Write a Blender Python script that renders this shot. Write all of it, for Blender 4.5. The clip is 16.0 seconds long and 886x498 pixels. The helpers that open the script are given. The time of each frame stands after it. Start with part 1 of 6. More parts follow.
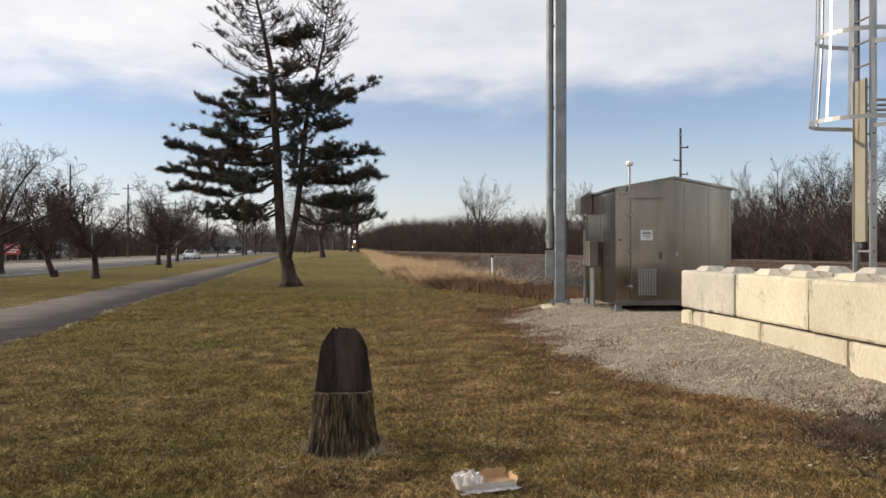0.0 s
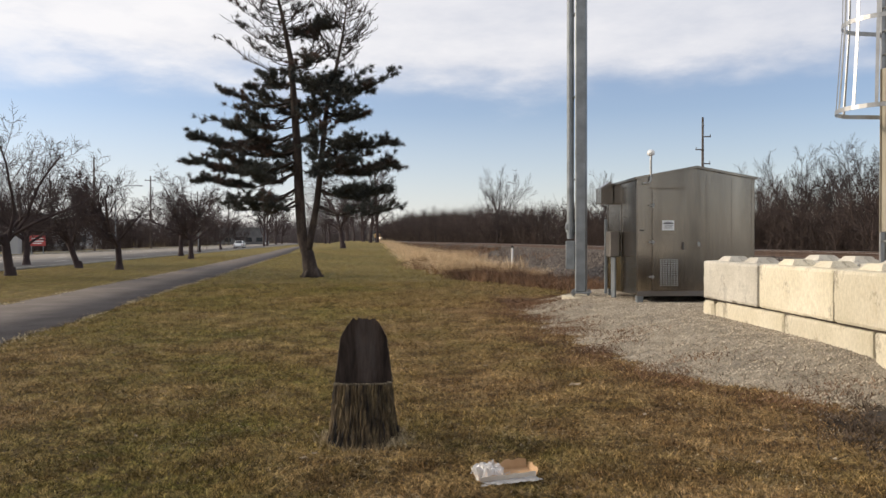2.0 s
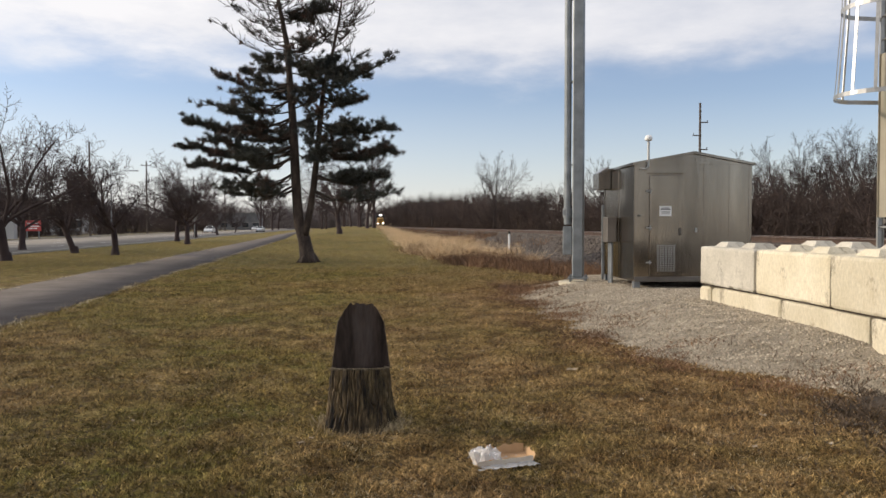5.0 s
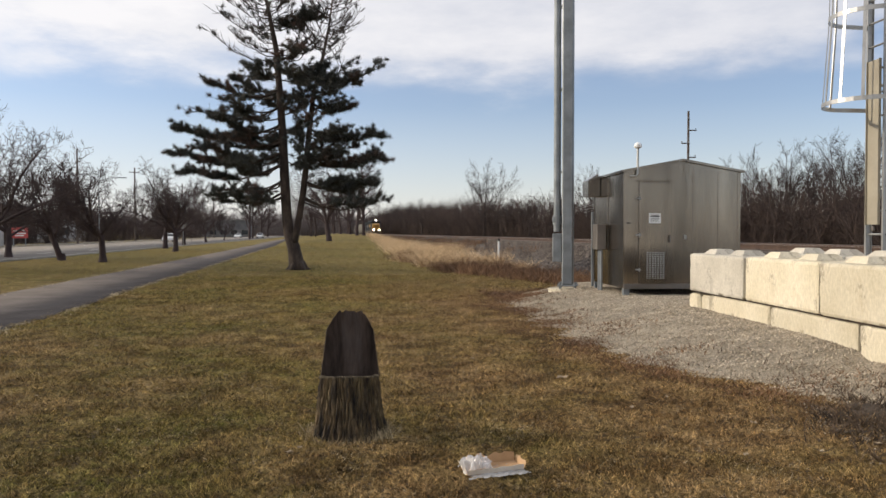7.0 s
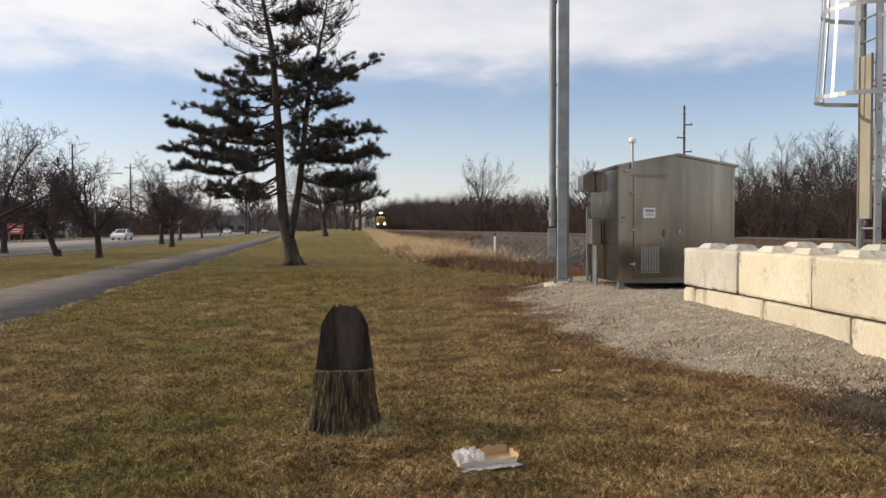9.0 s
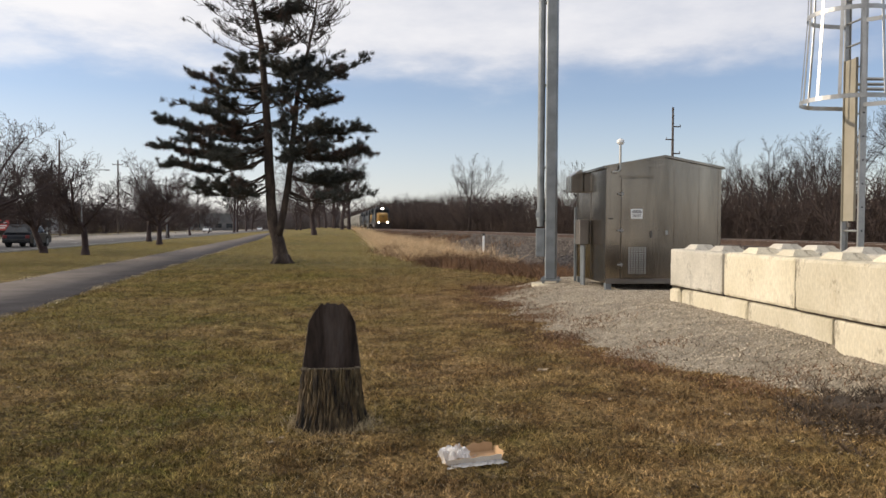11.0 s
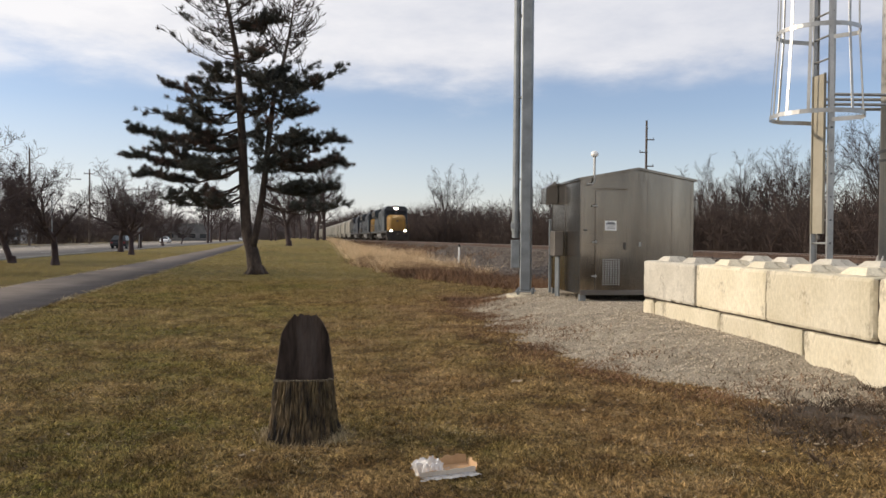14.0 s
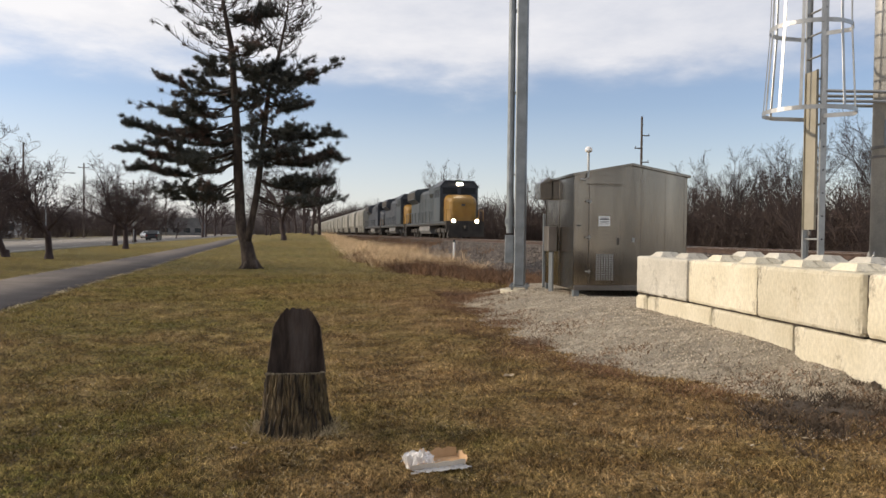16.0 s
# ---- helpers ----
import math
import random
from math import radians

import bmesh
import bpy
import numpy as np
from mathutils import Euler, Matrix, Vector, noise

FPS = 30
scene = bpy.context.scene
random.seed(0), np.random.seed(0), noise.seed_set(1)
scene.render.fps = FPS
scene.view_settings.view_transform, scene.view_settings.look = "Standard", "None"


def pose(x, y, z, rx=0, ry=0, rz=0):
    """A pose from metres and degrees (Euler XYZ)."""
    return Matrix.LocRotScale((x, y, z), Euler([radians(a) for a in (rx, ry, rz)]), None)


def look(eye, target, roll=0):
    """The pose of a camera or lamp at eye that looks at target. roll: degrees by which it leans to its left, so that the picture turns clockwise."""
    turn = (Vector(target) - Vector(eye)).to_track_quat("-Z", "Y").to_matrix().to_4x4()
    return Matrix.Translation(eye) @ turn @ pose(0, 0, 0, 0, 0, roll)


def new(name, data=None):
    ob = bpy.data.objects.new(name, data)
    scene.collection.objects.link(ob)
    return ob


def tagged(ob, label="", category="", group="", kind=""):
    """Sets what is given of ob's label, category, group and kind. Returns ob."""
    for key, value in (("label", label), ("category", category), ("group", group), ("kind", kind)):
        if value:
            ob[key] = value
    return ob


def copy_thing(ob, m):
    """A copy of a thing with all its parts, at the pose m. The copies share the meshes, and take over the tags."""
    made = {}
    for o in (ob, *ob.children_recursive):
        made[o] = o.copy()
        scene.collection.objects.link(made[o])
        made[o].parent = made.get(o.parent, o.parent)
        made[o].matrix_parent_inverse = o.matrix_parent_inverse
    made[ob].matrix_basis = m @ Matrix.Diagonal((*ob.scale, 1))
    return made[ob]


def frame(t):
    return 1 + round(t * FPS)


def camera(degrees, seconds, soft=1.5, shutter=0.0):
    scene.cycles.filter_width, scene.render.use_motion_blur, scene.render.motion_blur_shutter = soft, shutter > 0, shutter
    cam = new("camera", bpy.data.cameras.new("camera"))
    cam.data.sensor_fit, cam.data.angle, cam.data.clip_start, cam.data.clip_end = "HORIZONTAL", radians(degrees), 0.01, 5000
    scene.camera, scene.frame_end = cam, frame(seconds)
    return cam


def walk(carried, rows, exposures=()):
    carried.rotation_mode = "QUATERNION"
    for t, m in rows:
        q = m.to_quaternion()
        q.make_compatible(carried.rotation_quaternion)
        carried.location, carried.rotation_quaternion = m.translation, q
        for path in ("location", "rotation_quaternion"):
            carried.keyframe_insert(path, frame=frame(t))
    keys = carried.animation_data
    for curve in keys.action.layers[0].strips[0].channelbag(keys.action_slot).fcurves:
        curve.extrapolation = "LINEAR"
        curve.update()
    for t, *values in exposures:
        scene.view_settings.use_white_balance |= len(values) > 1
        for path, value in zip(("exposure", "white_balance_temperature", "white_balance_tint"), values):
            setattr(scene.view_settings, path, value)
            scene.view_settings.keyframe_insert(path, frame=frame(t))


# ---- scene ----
cam = camera(59.4, 16.0)
PATH = [
    (0, (0.007, 0.054, 1.494), (0.229, 2.041, 1.495), 0.0),
    (0.5, (0.006, 0.068, 1.491), (0.226, 2.056, 1.499), -0.0),
    (1, (0.008, 0.082, 1.497), (0.202, 2.072, 1.471), 0.1),
    (1.5, (0.007, 0.076, 1.493), (0.194, 2.067, 1.477), 0.0),
    (2, (0.011, 0.077, 1.494), (0.182, 2.069, 1.471), -0.1),
    (2.5, (0.012, 0.072, 1.491), (0.175, 2.065, 1.466), -0.2),
    (3, (0.016, 0.069, 1.491), (0.187, 2.061, 1.461), -0.1),
    (5.5, (0.002, 0.109, 1.486), (0.187, 2.1, 1.424), -0.0),
    (6, (-0.002, 0.118, 1.485), (0.206, 2.107, 1.425), 0.0),
    (6.5, (-0.002, 0.124, 1.485), (0.213, 2.111, 1.434), 0.1),
    (7, (0.008, 0.131, 1.484), (0.214, 2.12, 1.443), -0.0),
    (7.5, (0.018, 0.129, 1.482), (0.222, 2.118, 1.441), -0.1),
    (8, (0.022, 0.117, 1.485), (0.232, 2.106, 1.44), -0.2),
    (10.5, (0.031, 0.055, 1.483), (0.26, 2.041, 1.424), 0.2),
    (11, (0.033, 0.051, 1.481), (0.276, 2.035, 1.426), 0.3),
    (11.5, (0.037, 0.051, 1.481), (0.294, 2.034, 1.428), 0.4),
    (12, (0.038, 0.059, 1.478), (0.307, 2.04, 1.429), 0.3),
    (12.5, (0.035, 0.055, 1.479), (0.313, 2.035, 1.437), 0.5),
    (13, (0.035, 0.046, 1.481), (0.327, 2.024, 1.448), 0.5),
    (13.5, (0.04, 0.058, 1.476), (0.34, 2.036, 1.447), 0.5),
    (14, (0.044, 0.057, 1.481), (0.349, 2.034, 1.455), 0.5),
    (14.5, (0.051, 0.048, 1.478), (0.357, 2.025, 1.457), 0.6),
    (15, (0.059, 0.044, 1.476), (0.363, 2.021, 1.447), 0.6),
    (15.5, (0.062, 0.029, 1.476), (0.368, 2.005, 1.441), 0.6),
    (16, (0.067, 0.033, 1.473), (0.384, 2.008, 1.435), 0.7),
]
walk(cam, [(t, look(eye, target, roll)) for t, eye, target, roll in PATH])

# ---- world, sun, exposure ----
SUN_AZ, SUN_EL = 76.0, 21.0        # degrees to the left of +Y, degrees above the horizon


def make_world():
    w = bpy.data.worlds.new("sky")
    scene.world = w
    w.use_nodes = True
    nt = w.node_tree
    nt.nodes.clear()
    N, L = nt.nodes.new, nt.links.new
    out = N("ShaderNodeOutputWorld")
    sky = N("ShaderNodeTexSky")
    sky.sky_type = "NISHITA"
    sky.sun_disc = False
    sky.sun_elevation = radians(SUN_EL)
    sky.sun_rotation = radians(-SUN_AZ)
    sky.air_density, sky.dust_density, sky.ozone_density = 1.0, 0.25, 1.8
    clear = N("ShaderNodeBackground")
    clear.inputs["Strength"].default_value = 0.13
    cool = N("ShaderNodeMix")
    cool.data_type, cool.blend_type = "RGBA", "MULTIPLY"
    cool.inputs["Factor"].default_value = 1.0
    cool.inputs["B"].default_value = (1.04, 0.985, 1.085, 1)
    L(sky.outputs["Color"], cool.inputs["A"])
    haze = N("ShaderNodeMix")
    haze.data_type = "RGBA"
    haze.inputs["B"].default_value = (6.3, 6.35, 6.7, 1)
    L(cool.outputs["Result"], haze.inputs["A"])
    L(haze.outputs["Result"], clear.inputs["Color"])
    # a thin cloud sheet overhead whose edge lies ahead
    geo = N("ShaderNodeTexCoord")
    sep = N("ShaderNodeSeparateXYZ")
    L(geo.outputs["Generated"], sep.inputs[0])

    def op(kind, a, b=None, clamp=False):
        m = N("ShaderNodeMath")
        m.operation, m.use_clamp = kind, clamp
        for k, v in enumerate((a, b)):
            if v is None:
                continue
            if isinstance(v, (int, float)):
                m.inputs[k].default_value = v
            else:
                L(v, m.inputs[k])
        return m.outputs[0]
    X, Z = sep.outputs["X"], sep.outputs["Z"]

    def puffs(scale, tall, detail, rough, shift):
        mp = N("ShaderNodeMapping")
        mp.inputs["Scale"].default_value = (1.0, 1.0, tall)
        mp.inputs["Location"].default_value = shift
        L(geo.outputs["Generated"], mp.inputs["Vector"])
        n = N("ShaderNodeTexNoise")
        n.inputs["Scale"].default_value, n.inputs["Detail"].default_value = scale, detail
        n.inputs["Roughness"].default_value = rough
        L(mp.outputs[0], n.inputs["Vector"])
        return op("SUBTRACT", n.outputs["Fac"], 0.5)
    low = N("ShaderNodeMapRange")
    low.inputs["From Min"].default_value, low.inputs["From Max"].default_value = 0.0, 0.16
    low.inputs["To Min"].default_value, low.inputs["To Max"].default_value = 0.62, 0.10
    L(Z, low.inputs["Value"])
    L(op("MULTIPLY", low.outputs[0], op("SUBTRACT", 1.08, op("MULTIPLY", X, 0.75)), True), haze.inputs["Factor"])
    wide = puffs(3.2, 3.6, 4.0, 0.5, (0.3, 0.0, 0.2))
    fine = puffs(9.0, 3.0, 9.0, 0.62, (0.0, 0.4, 0.0))
    edge = op("SUBTRACT", Z, op("MULTIPLY", op("MULTIPLY", X, X), 0.10))
    edge = op("ADD", edge, op("MULTIPLY", wide, 0.13))
    edge = op("ADD", edge, op("MULTIPLY", fine, 0.075))
    cover = N("ShaderNodeMapRange")
    cover.interpolation_type = "SMOOTHSTEP"
    cover.inputs["From Min"].default_value, cover.inputs["From Max"].default_value = 0.150, 0.232
    L(edge, cover.inputs["Value"])
    cloud = N("ShaderNodeBackground")
    tone = N("ShaderNodeMix")
    tone.data_type = "RGBA"
    tone.inputs["A"].default_value = (0.53, 0.565, 0.66, 1)
    tone.inputs["B"].default_value = (0.95, 0.925, 0.925, 1)
    sunward = op("ADD", op("MULTIPLY", X, -0.75), 0.72)
    L(op("ADD", sunward, op("ADD", op("MULTIPLY", fine, 0.9), op("MULTIPLY", wide, 0.8)), True), tone.inputs["Factor"])
    L(tone.outputs["Result"], cloud.inputs["Color"])
    cloud.inputs["Strength"].default_value = 1.06
    mix = N("ShaderNodeMixShader")
    L(op("MULTIPLY", cover.outputs["Result"], 0.93), mix.inputs["Fac"])
    L(clear.outputs[0], mix.inputs[1])
    L(cloud.outputs[0], mix.inputs[2])
    L(mix.outputs[0], out.inputs["Surface"])


make_world()
sun = new("sun", bpy.data.lights.new("sun", "SUN"))
sun.data.energy, sun.data.angle, sun.data.color = 3.5, radians(1.2), (1.0, 0.87, 0.70)
sd = Vector((-math.sin(radians(SUN_AZ)) * math.cos(radians(SUN_EL)), math.cos(radians(SUN_AZ)) * math.cos(radians(SUN_EL)), math.sin(radians(SUN_EL))))
sun.matrix_world = look(sd * 300, (0, 0, 0))


# ---- materials ----
def surface(name, a, b, scale=3.0, rough=0.8, metal=0.0, bump=0.0, bump_scale=40.0, fine=None, stain=None, island=0.0,
            per_object=0.0, squash=(1, 1, 1), spec=0.5, depth=0.02, grime=None):
    """Two colours mixed by broad noise, a finer grain over them, bump, and an optional stain (colour, scale, amount)."""
    m = bpy.data.materials.new(name)
    m.use_nodes = True
    nt = m.node_tree
    N, L = nt.nodes.new, nt.links.new
    p = nt.nodes["Principled BSDF"]
    tc = N("ShaderNodeTexCoord")
    mp = N("ShaderNodeMapping")
    mp.inputs["Scale"].default_value = squash
    L(tc.outputs["Object"], mp.inputs["Vector"])
    n1 = N("ShaderNodeTexNoise")
    n1.inputs["Scale"].default_value, n1.inputs["Detail"].default_value = scale, 6.0
    L(mp.outputs[0], n1.inputs["Vector"])
    r1 = N("ShaderNodeValToRGB")
    r1.color_ramp.elements[0].position, r1.color_ramp.elements[1].position = 0.34, 0.66
    r1.color_ramp.elements[0].color, r1.color_ramp.elements[1].color = (*a, 1), (*b, 1)
    L(n1.outputs["Fac"], r1.inputs["Fac"])
    col = r1.outputs["Color"]

    def blend(fac, one, two, kind="MIX"):
        x = N("ShaderNodeMix")
        x.data_type, x.blend_type = "RGBA", kind
        if isinstance(fac, float):
            x.inputs["Factor"].default_value = fac
        else:
            L(fac, x.inputs["Factor"])
        for key, v in (("A", one), ("B", two)):
            if isinstance(v, tuple):
                x.inputs[key].default_value = (*v, 1)
            else:
                L(v, x.inputs[key])
        return x.outputs["Result"]
    n2 = N("ShaderNodeTexNoise")
    n2.inputs["Scale"].default_value, n2.inputs["Detail"].default_value = bump_scale, 5.0
    n2.inputs["Roughness"].default_value = 0.65
    L(mp.outputs[0], n2.inputs["Vector"])
    if fine:
        r2 = N("ShaderNodeValToRGB")
        r2.color_ramp.elements[0].position, r2.color_ramp.elements[1].position = 0.3, 0.7
        r2.color_ramp.elements[0].color = (1 - fine, 1 - fine, 1 - fine, 1)
        r2.color_ramp.elements[1].color = (1 + fine, 1 + fine, 1 + fine, 1)
        L(n2.outputs["Fac"], r2.inputs["Fac"])
        col = blend(1.0, col, r2.outputs["Color"], "MULTIPLY")
    if stain:
        c, s, amount = stain
        n3 = N("ShaderNodeTexNoise")
        n3.inputs["Scale"].default_value, n3.inputs["Detail"].default_value = s, 7.0
        n3.inputs["Roughness"].default_value = 0.7
        L(mp.outputs[0], n3.inputs["Vector"])
        r3 = N("ShaderNodeValToRGB")
        r3.color_ramp.elements[0].position, r3.color_ramp.elements[1].position = 0.52, 0.68
        r3.color_ramp.elements[1].color = (amount, amount, amount, 1)
        L(n3.outputs["Fac"], r3.inputs["Fac"])
        col = blend(r3.outputs["Color"], col, c)
    if grime:
        c, s, amount = grime
        gm = N("ShaderNodeMapping")
        gm.inputs["Scale"].default_value = (1.1, 1.1, 0.8)
        L(tc.outputs["Object"], gm.inputs["Vector"])
        n4 = N("ShaderNodeTexNoise")
        n4.inputs["Scale"].default_value, n4.inputs["Detail"].default_value = s, 9.0
        n4.inputs["Roughness"].default_value = 0.75
        L(gm.outputs[0], n4.inputs["Vector"])
        r4 = N("ShaderNodeValToRGB")
        r4.color_ramp.elements[0].position, r4.color_ramp.elements[1].position = 0.57, 0.66
        r4.color_ramp.elements[1].color = (amount, amount, amount, 1)
        L(n4.outputs["Fac"], r4.inputs["Fac"])
        col = blend(r4.outputs["Color"], col, c)
    if island or per_object:
        g = N("ShaderNodeNewGeometry") if island else N("ShaderNodeObjectInfo")
        hsv = N("ShaderNodeHueSaturation")
        mr = N("ShaderNodeMapRange")
        v = island or per_object
        mr.inputs["To Min"].default_value, mr.inputs["To Max"].default_value = 1 - v, 1 + v
        L(g.outputs["Random Per Island" if island else "Random"], mr.inputs["Value"])
        L(mr.outputs[0], hsv.inputs["Value"])
        L(col, hsv.inputs["Color"])
        col = hsv.outputs["Color"]
    L(col, p.inputs["Base Color"])
    p.inputs["Roughness"].default_value, p.inputs["Metallic"].default_value = rough, metal
    p.inputs["Specular IOR Level"].default_value = spec
    if bump:
        bn = N("ShaderNodeBump")
        bn.inputs["Strength"].default_value, bn.inputs["Distance"].default_value = bump, depth
        L(n2.outputs["Fac"], bn.inputs["Height"])
        L(bn.outputs[0], p.inputs["Normal"])
    return m


def glow(name, colour, strength):
    m = bpy.data.materials.new(name)
    m.use_nodes = True
    p = m.node_tree.nodes["Principled BSDF"]
    p.inputs["Base Color"].default_value = (*colour, 1)
    p.inputs["Emission Color"].default_value = (*colour, 1)
    p.inputs["Emission Strength"].default_value = strength
    return m


def lawn_material(name, blades=False):
    """Dormant lawn: green, tan and brown patches at several sizes, in world metres."""
    m = bpy.data.materials.new(name)
    m.use_nodes = True
    nt = m.node_tree
    N, L = nt.nodes.new, nt.links.new
    p = nt.nodes["Principled BSDF"]
    tc = N("ShaderNodeTexCoord")

    def nz(scale, detail=5.0, rough=0.6, lo=0.4, hi=0.6):
        n = N("ShaderNodeTexNoise")
        n.inputs["Scale"].default_value, n.inputs["Detail"].default_value = scale, detail
        n.inputs["Roughness"].default_value = rough
        L(tc.outputs["Object"], n.inputs["Vector"])
        r = N("ShaderNodeMapRange")
        r.inputs["From Min"].default_value, r.inputs["From Max"].default_value = lo, hi
        L(n.outputs["Fac"], r.inputs["Value"])
        return r.outputs[0], n.outputs["Fac"]

    def blend(fac, one, two, kind="MIX"):
        x = N("ShaderNodeMix")
        x.data_type, x.blend_type = "RGBA", kind
        L(fac, x.inputs["Factor"]) if not isinstance(fac, float) else None
        if isinstance(fac, float):
            x.inputs["Factor"].default_value = fac
        for key, v in (("A", one), ("B", two)):
            if isinstance(v, tuple):
                x.inputs[key].default_value = (*v, 1)
            else:
                L(v, x.inputs[key])
        return x.outputs["Result"]
    GREEN, OLIVE, TAN, BROWN = (0.112, 0.124, 0.026), (0.236, 0.196, 0.058), (0.390, 0.276, 0.146), (0.124, 0.077, 0.042)
    big, _ = nz(0.35, 4, 0.6, 0.36, 0.62)
    mid, _ = nz(1.7, 5, 0.65, 0.35, 0.65)
    sml, _ = nz(9.0, 5, 0.7, 0.38, 0.66)
    tiny, raw = nz(70.0, 4, 0.7, 0.3, 0.7)
    # the lawn is browner towards the gravel, greener further out
    sep = N("ShaderNodeSeparateXYZ")
    L(tc.outputs["Object"], sep.inputs[0])
    rx = N("ShaderNodeMapRange")
    rx.inputs["From Min"].default_value, rx.inputs["From Max"].default_value = -0.8, 3.8
    L(sep.outputs["X"], rx.inputs["Value"])
    ry = N("ShaderNodeMapRange")
    ry.inputs["From Min"].default_value, ry.inputs["From Max"].default_value = 34.0, 15.0
    L(sep.outputs["Y"], ry.inputs["Value"])
    both = N("ShaderNodeMath")
    both.operation = "MULTIPLY"
    L(rx.outputs[0], both.inputs[0])
    L(ry.outputs[0], both.inputs[1])
    dry = N("ShaderNodeMath")
    dry.operation, dry.use_clamp = "MULTIPLY_ADD", True
    L(both.outputs[0], dry.inputs[0])
    dry.inputs[1].default_value = 0.85
    far = N("ShaderNodeMapRange")
    far.inputs["From Min"].default_value, far.inputs["From Max"].default_value = 32.0, 9.0
    far.inputs["To Min"].default_value, far.inputs["To Max"].default_value = 0.22, 0.85
    L(sep.outputs["Y"], far.inputs["Value"])
    bigger = N("ShaderNodeMath")
    bigger.operation = "MULTIPLY"
    L(big, bigger.inputs[0])
    L(far.outputs[0], bigger.inputs[1])
    L(bigger.outputs[0], dry.inputs[2])
    half = N("ShaderNodeMath")
    half.operation, half.use_clamp = "MULTIPLY", True
    L(dry.outputs[0], half.inputs[0])
    half.inputs[1].default_value = 0.86
    vast, _ = nz(0.09, 5, 0.65, 0.40, 0.60)
    col = blend(mid, GREEN, OLIVE)
    col = blend(0.45, col, blend(vast, (0.092, 0.112, 0.019), (0.26, 0.205, 0.052)))
    col = blend(half.outputs[0], col, blend(mid, BROWN, TAN))
    col = blend(0.55, col, blend(sml, col, blend(tiny, BROWN, TAN)))
    mott, _ = nz(2.4, 6, 0.7, 0.36, 0.60)
    col = blend(1.0, col, blend(mott, (0.66, 0.57, 0.50), (1.34, 1.31, 1.24)), "MULTIPLY")
    clump, _ = nz(24.0, 3, 0.6, 0.36, 0.64)
    col = blend(1.0, col, blend(clump, (0.42, 0.41, 0.39), (1.62, 1.60, 1.56)), "MULTIPLY")
    if blades:
        g = N("ShaderNodeNewGeometry")
        ramp = N("ShaderNodeValToRGB")
        e = ramp.color_ramp.elements
        e[0].position, e[0].color = 0.0, (0.20, 0.20, 0.17, 1)
        e[1].position, e[1].color = 1.0, (1.95, 1.9, 1.82, 1)
        mid_e = e.new(0.72)
        mid_e.color = (1.0, 1.0, 1.0, 1)
        L(g.outputs["Random Per Island"], ramp.inputs["Fac"])
        col = blend(1.0, col, ramp.outputs["Color"], "MULTIPLY")
    else:
        r = N("ShaderNodeMapRange")
        r.inputs["To Min"].default_value, r.inputs["To Max"].default_value = 0.42, 1.12
        L(tiny, r.inputs["Value"])
        col = blend(1.0, col, r.outputs[0], "MULTIPLY")
        bn = N("ShaderNodeBump")
        bn.inputs["Strength"].default_value, bn.inputs["Distance"].default_value = 0.9, 0.05
        L(raw, bn.inputs["Height"])
        L(bn.outputs[0], p.inputs["Normal"])
    L(col, p.inputs["Base Color"])
    p.inputs["Roughness"].default_value = 0.9
    p.inputs["Specular IOR Level"].default_value = 0.15
    return m


